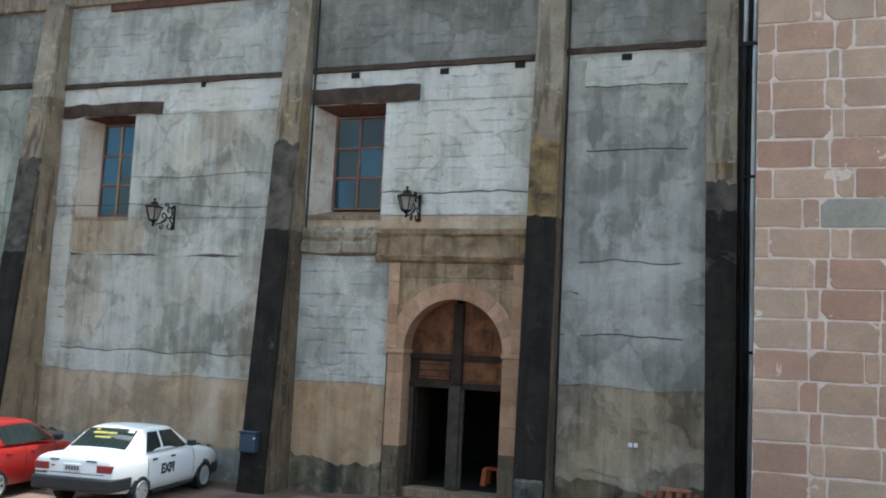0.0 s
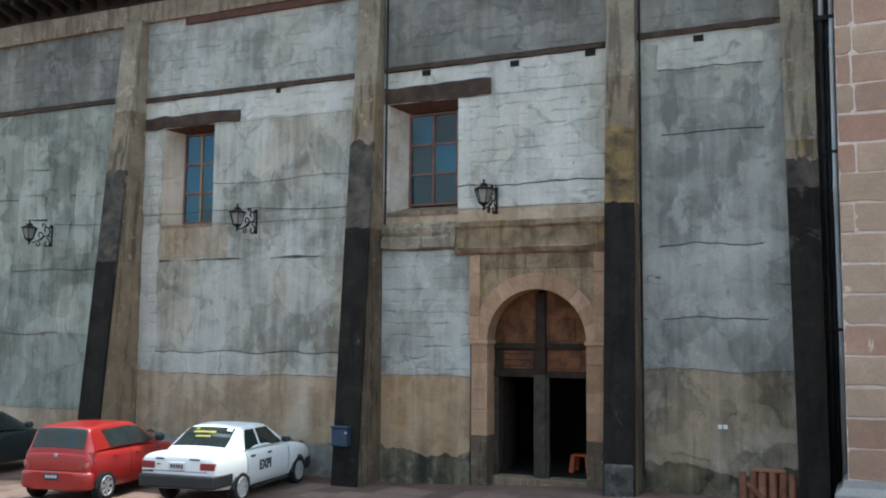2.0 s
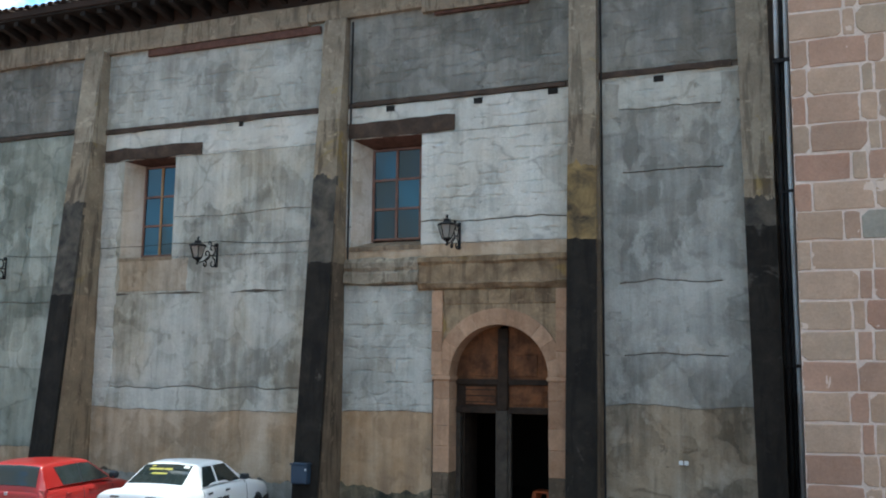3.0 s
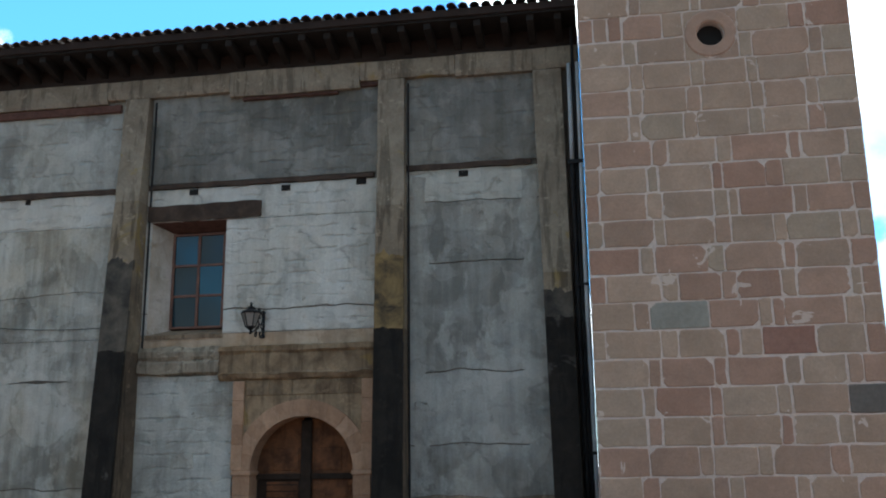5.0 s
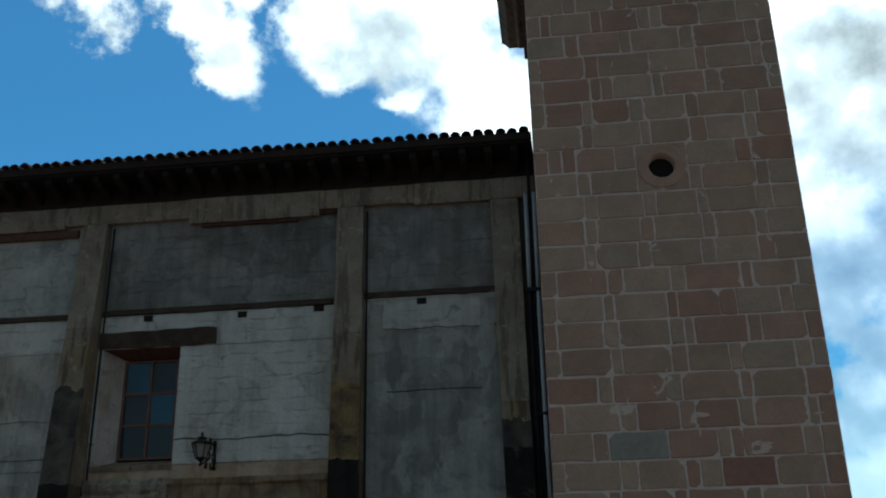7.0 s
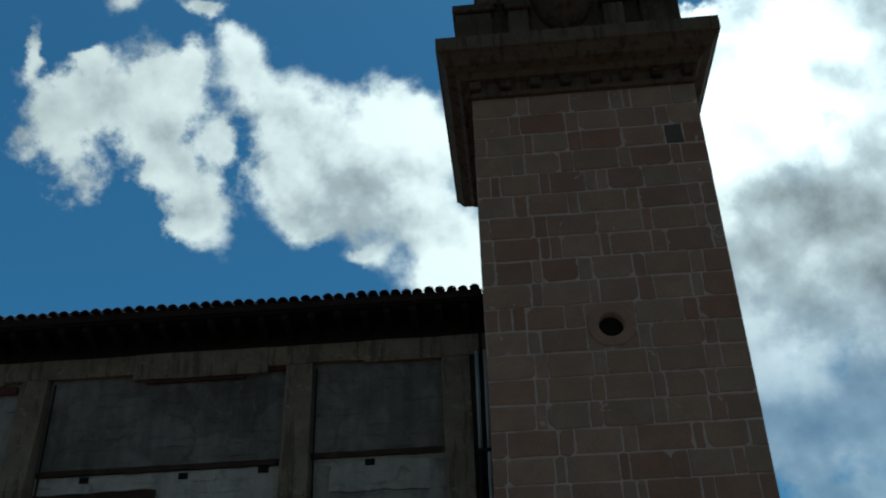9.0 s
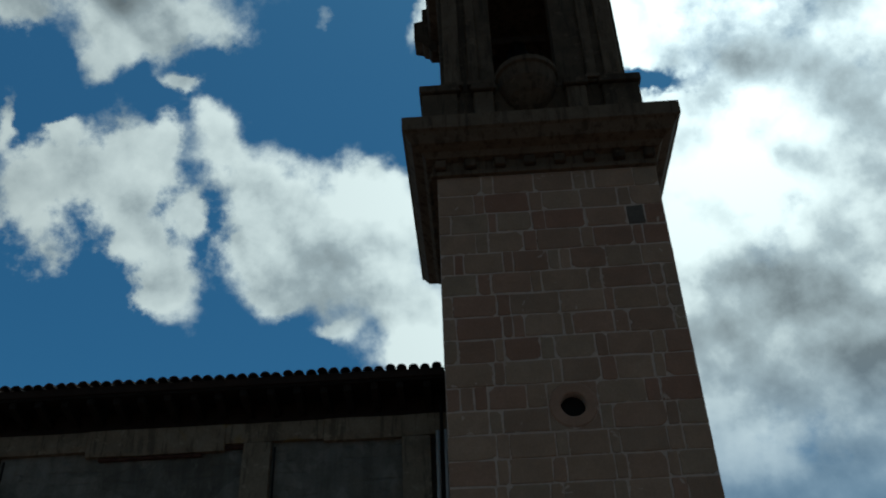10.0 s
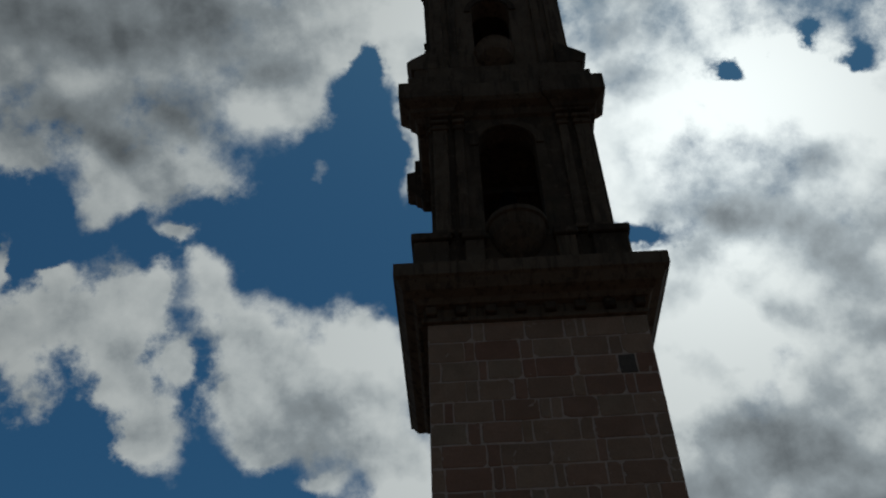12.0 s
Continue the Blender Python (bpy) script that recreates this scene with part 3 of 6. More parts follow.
# ---------------------------------------------------------------- ground
bm = bmesh.new()
xs = [-900, -200, -60, -30, -16, -6, -3, 0, 1.5, 8, 30, 80, 300, 900]
ys = [-900, -200, -60, -20, -8, 0, 30, 200, 900]
grid = [[bm.verts.new((x, y, ground_z(x) - 0.02)) for x in xs] for y in ys]
for j in range(len(ys) - 1):
    for i in range(len(xs) - 1):
        bm.faces.new((grid[j][i], grid[j][i + 1], grid[j + 1][i + 1], grid[j + 1][i]))
ground = tagged(part("ground", bm, M_GROUND), "worn reddish paved church forecourt", "ground", kind="structure")

# ---------------------------------------------------------------- nave wall
WALL_L, WALL_R, WALL_T = -26.0, 5.74, 12.0
WIN = [(-10.20, -8.62, 5.66, 8.16), (-3.70, -1.98, 5.68, 8.18)]  # openings at the wall's face
DOOR_C, DOOR_H, DOOR_S = -0.17, 1.08, 2.84
wall = thing("wall_north", "tall patched plaster church wall with battered buttresses", "wall", "structure")
bm = bmesh.new()
holes = WIN + [(-1.30, 0.96, -0.6, 4.2)]
cx = sorted({WALL_L, WALL_R, *(h[0] for h in holes), *(h[1] for h in holes)})
cz = sorted({-1.0, WALL_T, *(h[2] for h in holes), *(h[3] for h in holes)})
for xa, xb in zip(cx, cx[1:]):
    for za, zb in zip(cz, cz[1:]):
        if not any(h[0] <= xa and xb <= h[1] and h[2] <= za and zb <= h[3] for h in holes):
            box(bm, xa, xb, 0.03, 0.95, za, zb)
part("masonry", bm, M_CORE, wall)


def lift(x0, x1, base, top, mat, seed, out=0.0, gap=0.012, lower=True, upper=True, amp=0.06, cut=None, under=0.0):
    """One coat of plaster: a slab with ragged upper and lower edges; cut is an opening it stops at."""
    spans = [(x0, x1)]
    if cut:
        spans = [(x0, cut[0]), (cut[1], x1)]
    bm = bmesh.new()
    for a, b in spans:
        if b - a < 0.05:
            continue
        k = max(2, int((b - a) / 0.06))
        rows = []
        for i in range(k + 1):
            x = a + (b - a) * i / k
            zb = base + (wob(x, seed, under or amp) + (wob(x, seed + 9, 0.07, 5.0) if under else 0) if lower else 0) + gap
            zt = top + (wob(x, seed + 1, amp) + (wob(x, seed + 10, 0.07, 5.0) if amp > 0.1 else 0) if upper else 0) - gap
            rows.append([bm.verts.new(p) for p in ((x, -out, zb), (x, -out, zt), (x, 0.04, zt), (x, 0.04, zb))])
        for p, q in zip(rows, rows[1:]):
            for s in range(4):
                bm.faces.new((p[s], p[(s + 1) % 4], q[(s + 1) % 4], q[s]))
        bm.faces.new(rows[0])
        bm.faces.new(rows[-1])
    return part("plaster_coat", bm, mat, wall)


seed = 0
for x0, x1, coats in (
    (WALL_L, -11.40, [(-0.9, 0.9, M_OCHRE), (0.9, 2.9, M_VERD), (2.9, 4.6, M_VERD), (4.6, 6.6, M_VERD), (6.6, 9.0, M_VERD), (9.12, 11.1, M_DARK)]),
    (-10.90, -4.36, [(-0.9, 0.45, M_GREY), (0.45, 1.95, M_OCHRE), (1.95, 2.5, M_MID), (2.5, 4.75, M_MID)]),
    (-10.90, -4.36, [(9.02, 11.1, M_RAISED)]),
    (-3.84, -1.66, [(-0.9, 0.36, M_MOSS), (0.36, 2.06, M_RUST), (2.06, 4.84, M_RAISED)]),
    (-3.84, 1.46, [(9.05, 11.2, M_DARK)]),
    (1.96, 4.9, [(-0.9, 0.45, M_MOSS), (0.45, 2.3, M_DAMP), (2.3, 3.3, M_GREY), (3.3, 4.76, M_GREY), (4.76, 7.0, M_GREY), (7.0, 8.3, M_GREY), (8.3, 9.02, M_RAISED), (9.12, 11.2, M_DARK)]),
):
    for za, zb, mat in coats:
        rag = 0.24 if mat is M_MOSS else 0.06
        lift(x0, x1, za, zb, mat, seed, 0.006 * (seed % 3), lower=za > 0 and za < 9, upper=zb < 8.9, amp=rag, under=0.24 if za in (0.36, 0.45) else 0.0, gap=0.0 if mat in (M_MOSS, M_OCHRE, M_RUST, M_DAMP) else 0.012)
        seed += 1
# the coats that stop at the window openings
lift(-10.90, -4.36, 4.75, 5.64, M_MID, 40, 0.004, upper=False)
lift(-10.90, -4.36, 5.64, 6.65, M_MID, 41, 0.004, lower=False, cut=WIN[0], gap=0.0)
lift(-10.90, -4.36, 6.65, 8.16, M_MID, 42, 0.010, upper=False, cut=WIN[0])
lift(-10.90, -4.36, 8.16, 8.90, M_WHITE, 43, 0.002, lower=False, upper=False, gap=0.0)
lift(-3.84, 1.46, 5.38, 5.68, M_OCHRE, 44, 0.004, lower=False, upper=False, gap=0.0)
lift(-3.84, 1.46, 5.68, 6.18, M_WHITE, 45, 0.0, lower=False, cut=WIN[1])
lift(-3.84, 1.46, 6.18, 8.18, M_WHITE, 46, 0.012, upper=False, cut=WIN[1])
lift(-3.84, 1.46, 8.18, 8.92, M_WHITE, 47, 0.004, lower=False, upper=False, gap=0.0)



def strip(x0, x1, base, top, mat, seed, out=0.0135, amp=0.13):
    """A tall ragged patch of fresher plaster."""
    bm = bmesh.new()
    k = max(3, int((top - base) / 0.1))
    rows = []
    for i in range(k + 1):
        z = base + (top - base) * i / k
        taper = 0.0 if x1 - x0 > 1.3 else 0.22 * (1 - math.sin(math.pi * min(1.0, max(0.0, 0.08 + 0.84 * i / k)))) ** 2
        a, b = x0 + wob(z, seed, amp, 1.3) + taper, x1 + wob(z, seed + 2, amp, 1.3) - taper
        e = 0.09 * wob(i * 1.0, seed + 4, 1.0)
        rows.append([bm.verts.new(p) for p in ((a, -out, z), (b, -out, z + e), (b, 0.03, z + e), (a, 0.03, z))])
    for p, q in zip(rows, rows[1:]):
        for s in range(4):
            bm.faces.new((p[s], p[(s + 1) % 4], q[(s + 1) % 4], q[s]))
    bm.faces.new(rows[0])
    bm.faces.new(rows[-1])
    return part("plaster_patch", bm, mat, wall)


for x0, x1, za, zb, mat in ((-10.84, -10.28, 2.0, 8.1, M_WHITE), (2.06, 2.46, 2.6, 8.9, M_GREY), (4.36, 4.86, 2.6, 8.9, M_GREY), (2.78, 4.10, 7.12, 8.2, M_GREY), (-10.2, -8.1, 4.82, 5.6, M_TANWASH),
                        (-12.25, -11.66, 4.7, 7.6, M_PALEV), (-13.15, -12.42, 5.0, 7.9, M_PALEV), (-14.0, -13.35, 4.9, 7.4, M_PALEV), (-15.2, -14.2, 4.8, 8.3, M_PALEV), (-16.6, -15.4, 3.1, 6.0, M_PALEV), (-13.6, -12.0, 2.9, 4.2, M_PALEV)):
    strip(x0, x1, za, zb, mat, seed, amp=0.10 if x1 - x0 > 1.3 else 0.13)
    seed += 1


def ledge(x0, x1, z, h=0.10, out=0.05, mat=M_BEAM, seed=0):
    """The ragged dark course left where the wall was raised."""
    bm = bmesh.new()
    k = int((x1 - x0) / 0.12)
    rows = []
    for i in range(k + 1):
        x = x0 + (x1 - x0) * i / k
        zb, zt, o = z - h / 2 + wob(x, seed, 0.03, 2.0), z + h / 2 + wob(x, seed + 3, 0.02, 1.5), out + wob(x, seed + 5, 0.02, 2.0)
        rows.append([bm.verts.new(p) for p in ((x, -o, zb), (x, -o * 0.8, zt), (x, 0.04, zt), (x, 0.04, zb))])
    for p, q in zip(rows, rows[1:]):
        for s in range(4):
            bm.faces.new((p[s], p[(s + 1) % 4], q[(s + 1) % 4], q[s]))
    bm.faces.new(rows[0])
    bm.faces.new(rows[-1])
    return part("ledge", bm, mat, wall, "dark ragged brick and timber course")


ledge(WALL_L, -11.4, 9.05, seed=1)
ledge(-10.9, -4.5, 8.96, 0.11, seed=2)
ledge(-3.82, 1.30, 8.99, 0.10, seed=3)
ledge(2.0, 4.66, 9.07, 0.13, seed=4)
# putlog holes under the course: near-black blocks stand for the shade inside
for x, z, w in ((-2.77, 8.84, 0.2), (-0.66, 8.82, 0.2), (1.02, 8.86, 0.22), (3.23, 8.90, 0.2), (-6.75, 8.84, 0.12)):
    part("putlog_hole", bx(x - w / 2, x + w / 2, -0.018, 0.05, z - 0.07, z + 0.06), M_VOID, wall, "near-black block painted as the shade of a putlog hole")


# ---------------------------------------------------------------- buttresses
def buttress(xt0, xt1, xb0, xb1, top, base_out, top_out, black_to, soot_to, label, sooty=None, foot_mat=M_SIDED):
    """A battered pier: stone shaft above, sooty stone below it, black-washed face at the foot."""
    b = thing("buttress", label, "buttress", "structure")
    zg = ground_z(xb0) - 0.3

    def at(z):
        f = (top - z) / (top - zg)
        return xt0 + (xb0 - xt0) * f, xt1 + (xb1 - xt1) * f, -(top_out + (base_out - top_out) * f)

    for name, za, zb, mat in (("foot", zg, black_to, foot_mat), ("shaft", black_to, soot_to, M_BUTT), ("head", soot_to, top, M_TAN)):
        bm = bmesh.new()
        k = max(2, int((zb - za) / 0.35))
        rows = []
        for i in range(k + 1):
            z = za + (zb - za) * i / k
            a, c, y = at(z)
            j = [0.012 * noise.noise(Vector((z * 1.3, s * 3.1, xt0))) for s in range(4)]
            rows.append([bm.verts.new(p) for p in ((a + j[0], y + j[1], z), (c + j[2], y + j[1], z), (c + j[2], 0.05, z), (a + j[0], 0.05, z))])
        for p, q in zip(rows, rows[1:]):
            for s in range(4):
                bm.faces.new((p[s], p[(s + 1) % 4], q[(s + 1) % 4], q[s]))
        bm.faces.new(rows[0])
        bm.faces.new(rows[-1])
        bmesh.ops.bevel(bm, geom=[e for e in bm.edges if abs(e.verts[0].co.z - e.verts[1].co.z) > 0.1 and e.verts[0].co.y < -0.1], offset=0.02, segments=1, affect="EDGES")
        part(name, bm, mat, b)
    for za, zb, mat, name, o in ((zg, black_to, M_BLACK, "black_face", 0.02), (black_to - 0.3, black_to + (soot_to - black_to) * 0.6, sooty or M_CHAR, "sooty_face", 0.012)):
        bm = bmesh.new()
        cols = []
        k = max(2, int((zb - za) / 0.5))
        for c_ in range(17):
            top_ = zb + (0.05 if mat is M_BLACK else 0.16) * (noise.noise(Vector((c_ * 0.23, xt0 * 3.0, 2.0))) + 0.5 * noise.noise(Vector((c_ * 0.71, xt0 * 3.0, 7.0))))
            col_ = []
            for i in range(k + 1):
                z = za + (top_ - za) * i / k
                a, c, y = at(z)
                col_.append((a - 0.006 + (c - a + 0.010) * c_ / 16, y - o, z))
            cols.append(col_)
        front = [[bm.verts.new(p) for p in col_] for col_ in cols]
        back = [[bm.verts.new((p[0], p[1] + 0.09, p[2])) for p in col_] for col_ in cols]
        for g_ in (front, back):
            for p, q in zip(g_, g_[1:]):
                for i in range(k):
                    bm.faces.new((p[i], q[i], q[i + 1], p[i + 1]))
        for c_ in range(16):
            bm.faces.new((front[c_][k], front[c_ + 1][k], back[c_ + 1][k], back[c_][k]))
            bm.faces.new((front[c_][0], front[c_ + 1][0], back[c_ + 1][0], back[c_][0]))
        for c_ in (0, 16):
            for i in range(k):
                bm.faces.new((front[c_][i], front[c_][i + 1], back[c_][i + 1], back[c_][i]))
        part(name, bm, mat, b, "black-washed front face" if mat is M_BLACK else "sooty stone face")
    return b


buttress(-11.45, -10.85, -11.45, -10.80, 11.06, 1.42, 0.28, 4.7, 8.6, "battered buttress, tan above and black below", foot_mat=M_SIDE)
buttress(-4.43, -3.86, -4.40, -3.80, 11.06, 1.12, 0.20, 5.3, 8.6, "battered buttress with a black-washed foot")
buttress(1.42, 2.00, 1.45, 2.05, 11.08, 0.86, 0.18, 5.6, 8.2, "battered buttress beside the church door", M_LICHEN)
buttress(4.76, 5.36, 4.98, 5.47, 11.03, 0.92, 0.18, 5.7, 6.6, "dark battered buttress beside the tower", M_CHAR)

# ---------------------------------------------------------------- stone band and eaves
band = thing("trim", "weathered tan stone band under the eaves", "trim", "structure")
for x0, x1, z0, z1 in ((-26, -19.5, 10.98, 11.56), (-19.5, -13.4, 11.0, 11.57), (-13.4, -8.2, 11.02, 11.56), (-8.2, -4.9, 11.02, 11.56), (-4.9, -1.98, 11.09, 11.55), (-1.98, 1.0, 10.96, 11.56), (1.0, 3.1, 11.11, 11.55), (3.1, 5.72, 11.06, 11.56)):
    bm = bmesh.new()
    k = max(2, int((x1 - x0) / 0.5))
    rows = []
    for i in range(k + 1):
        x = x0 + 0.006 + (x1 - x0 - 0.012) * i / k
        o = 0.16 + wob(x, 9, 0.012)
        rows.append([bm.verts.new(p) for p in ((x, -o + 0.03, z0 + wob(x, 11, 0.02)), (x, -o, z0 + 0.10), (x, -o, z1 - 0.03 + wob(x, 12, 0.015)), (x, 0.05, z1), (x, 0.05, z0))])
    for p, q in zip(rows, rows[1:]):
        for s in range(5):
            bm.faces.new((p[s], p[(s + 1) % 5], q[(s + 1) % 5], q[s]))
    bm.faces.new(rows[0])
    bm.faces.new(rows[-1])
    part("band_stone", bm, M_TAN, band)
for x0, x1, z0, z1 in ((-9.6, -4.6, 10.83, 11.01), (1.0, 1.42, 11.0, 11.1), (-1.7, 0.5, 10.88, 10.95)):
    part("brick_course", bx(x0, x1, -0.09, 0.05, z0, z1, 0.01), M_BRICK, band, "dark red brick course")

roof = thing("roof", "low tiled nave roof with near-black rafter ends", "roof", "structure")
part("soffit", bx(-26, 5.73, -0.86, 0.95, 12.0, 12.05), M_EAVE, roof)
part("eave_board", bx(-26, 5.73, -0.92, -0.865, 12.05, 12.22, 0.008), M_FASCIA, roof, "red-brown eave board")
bm = bmesh.new()
hexa(bm, [(-26, -0.9, 12.10), (5.73, -0.9, 12.10), (5.73, 7.0, 14.0), (-26, 7.0, 14.0), (-26, -0.9, 12.17), (5.73, -0.9, 12.17), (5.73, 7.0, 14.07), (-26, 7.0, 14.07)])
part("roof_deck", bm, M_TILE, roof)
rng = random.Random(4)
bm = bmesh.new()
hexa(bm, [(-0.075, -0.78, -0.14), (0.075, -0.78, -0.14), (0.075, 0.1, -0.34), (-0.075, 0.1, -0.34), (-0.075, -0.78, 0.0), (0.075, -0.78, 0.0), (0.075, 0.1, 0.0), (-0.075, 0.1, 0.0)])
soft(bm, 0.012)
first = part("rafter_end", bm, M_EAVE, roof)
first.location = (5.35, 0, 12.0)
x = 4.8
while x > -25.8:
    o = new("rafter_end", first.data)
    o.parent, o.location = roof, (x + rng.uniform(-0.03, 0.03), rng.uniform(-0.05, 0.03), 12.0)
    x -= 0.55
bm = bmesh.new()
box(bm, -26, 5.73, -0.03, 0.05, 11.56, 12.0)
part("rafter_infill", bm, M_FASCIA, roof, "dark brown infill between the rafters")


def tile_mesh(length=0.75, r=0.108, slope=0.24):
    bm = bmesh.new()
    rows = []
    for s, rr in ((0.0, r), (length, r * 0.84)):
        ring = []
        for q in (rr, rr - 0.018):
            pts = [(q * math.cos(a), s, s * slope + q * 0.95 * math.sin(a)) for a in (math.pi * k / 10 for k in range(11))]
            ring.append([bm.verts.new(p) for p in pts])
        rows.append(ring)
    (a, b), (c, d) = rows
    for k in range(10):
        bm.faces.new((a[k], a[k + 1], c[k + 1], c[k]))
        bm.faces.new((b[k], d[k], d[k + 1], b[k + 1]))
        bm.faces.new((a[k], b[k], b[k + 1], a[k + 1]))
        bm.faces.new((c[k], c[k + 1], d[k + 1], d[k]))
    for k in (0, 10):
        bm.faces.new((a[k], c[k], d[k], b[k]))
    return bm


tile = part("tile", tile_mesh(), M_TILE, roof)
tile.location = (5.58, -1.0, 12.21)
for i in range(1, 130):
    o = new("tile", tile.data)
    o.parent = roof
    o.location = (5.58 - 0.242 * i + rng.uniform(-0.012, 0.012), -1.0 + rng.uniform(-0.03, 0.03), 12.21 + rng.uniform(-0.012, 0.014))
    o.rotation_euler = (0, rng.uniform(-0.06, 0.06), rng.uniform(-0.03, 0.03))
bm = bmesh.new()
for i in range(130):
    tube(bm, [(5.58 - 0.242 * i, -0.4, 12.23), (5.58 - 0.242 * i, 6.9, 14.02)], 0.1, 6)
tagged(part("tile_rows", bm, M_TILE, roof), kind="stuff")


# ---------------------------------------------------------------- windows
rg = random.Random(21)


def window(name, x0, x1, gx0, gx1, z0, z1, gz0, gz1, label, drape=False):
    """A deep-set six-light casement in a splayed reveal."""
    y = 0.44
    w = thing(name, label, "window", "structure")
    bm = bmesh.new()
    prism(bm, [(x0, 0.004), (gx0, y), (x0, y)], z0, z1, "z")
    part("left_reveal", bm, M_REVEAL, w)
    bm = bmesh.new()
    prism(bm, [(x1, 0.004), (x1, y), (gx1 + 0.03, y)], z0, z1, "z")
    part("right_reveal", bm, M_REVEAL, w)
    bm = bmesh.new()
    prism(bm, [(-0.02, z0 - 0.09), (-0.02, z0), (y, gz0 - 0.03), (y, z0 - 0.09)], x0 - 0.02, x1 + 0.02, "x")
    part("sill", bm, M_SIDE, w, "sloping stained sill")
    bm = bmesh.new()
    prism(bm, [(0.004, z1 + 0.05), (y, z1 + 0.05), (y, gz1 + 0.02), (0.004, z1 - 0.01)], x0, x1, "x")
    part("soffit", bm, M_BRICK, w, "reddish brick soffit")
    part("back_left", bx(x0, gx0, y, y + 0.1, z0 - 0.05, z1), M_REVEAL, w)
    part("back_right", bx(gx1, x1, y, y + 0.1, z0 - 0.05, z1), M_REVEAL, w)
    fw = 0.05
    for a, b, c, d in ((gx0, gx0 + fw, gz0, gz1), (gx1 - fw, gx1, gz0, gz1), (gx0 + fw, gx1 - fw, gz0, gz0 + fw), (gx0 + fw, gx1 - fw, gz1 - fw, gz1)):
        part("frame", bx(a, b, y - 0.03, y + 0.05, c, d, 0.006), M_FRAME, w, "brown painted wooden frame")
    mid = (gx0 + gx1) / 2
    part("mullion", bx(mid - 0.03, mid + 0.03, y - 0.02, y + 0.04, gz0 + fw, gz1 - fw, 0.005), M_MULL if drape else M_FRAME, w)
    h = (gz1 - gz0 - 2 * fw) / 3
    for i in (1, 2):
        zc = gz0 + fw + h * i
        for a, b in ((gx0 + fw, mid - 0.03), (mid + 0.03, gx1 - fw)):
            part("glazing_bar", bx(a, b, y - 0.015, y + 0.035, zc - 0.025, zc + 0.025), M_FRAME, w)
    for i in range(3):
        for a, b in ((gx0 + fw, mid - 0.03), (mid + 0.03, gx1 - fw)):
            za, zb = gz0 + fw + h * i + 0.025 * (i > 0), gz0 + fw + h * (i + 1) - 0.025 * (i < 2)
            hw, hh = (b - a) / 2 - 0.001, (zb - za) / 2 - 0.001
            p = part("pane", bx(-hw, hw, -0.004, 0.004, -hh, hh), M_GLASS, w)
            p.location = ((a + b) / 2, y + 0.014, (za + zb) / 2)
            p.rotation_euler = (radians(rg.uniform(-1.3, 1.3)), 0, radians(rg.uniform(-1.5, 1.5)))
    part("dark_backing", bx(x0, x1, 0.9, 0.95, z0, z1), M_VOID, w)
    return w


window("window_1", WIN[0][0], WIN[0][1], -9.89, -8.80, WIN[0][2], WIN[0][3], 5.72, 8.06, "deep-set casement with six blue panes and wooden frame", True)
window("window_2", WIN[1][0], WIN[1][1], -3.39, -2.16, WIN[1][2], WIN[1][3], 5.87, 8.01, "deep-set casement with six panes above the church door")


def lintel(x0, x1, z0, z1, seed, label):
    bm = bmesh.new()
    rows = []
    k = 14
    for i in range(k + 1):
        x = x0 + (x1 - x0) * i / k
        rows.append([bm.verts.new(p) for p in ((x, -0.05 + wob(x, seed, 0.02, 3), z0 + wob(x, seed + 1, 0.03, 2)), (x, -0.06 + wob(x, seed + 2, 0.02, 3), z1 + wob(x, seed + 3, 0.03, 2)), (x, 0.3, z1), (x, 0.3, z0))])
    for p, q in zip(rows, rows[1:]):
        for s in range(4):
            bm.faces.new((p[s], p[(s + 1) % 4], q[(s + 1) % 4], q[s]))
    bm.faces.new(rows[0])
    bm.faces.new(rows[-1])
    return tagged(part("lintel", bm, M_BEAM), label, "lintel", kind="structure")


lintel(-10.80, -7.85, 8.17, 8.47, 21, "split dark timber lintel over a window")
lintel(-3.80, -1.20, 8.19, 8.55, 25, "heavy weathered timber lintel over a window")

# ---------------------------------------------------------------- church doorway
portal = thing("door_surround", "pink stone doorway with a round arch", "doorway", "structure")
ring = 0.34
bm = bmesh.new()
hexes = 11
for i in range(hexes):
    a, b = math.pi - math.pi * (i + 0.006) / hexes, math.pi - math.pi * (i + 0.994) / hexes
    bm = bmesh.new()
    pts = []
    for r_, seq in ((DOOR_H, (0, 1, 2, 3)), (DOOR_H + ring, (3, 2, 1, 0))):
        for s in seq:
            t = a + (b - a) * s / 3
            pts.append((DOOR_C + r_ * math.cos(t), DOOR_S + r_ * math.sin(t)))
    prism(bm, pts, -0.07 - 0.004 * (i % 2), 0.5)
    part("voussoir", bm, M_PINK, portal)
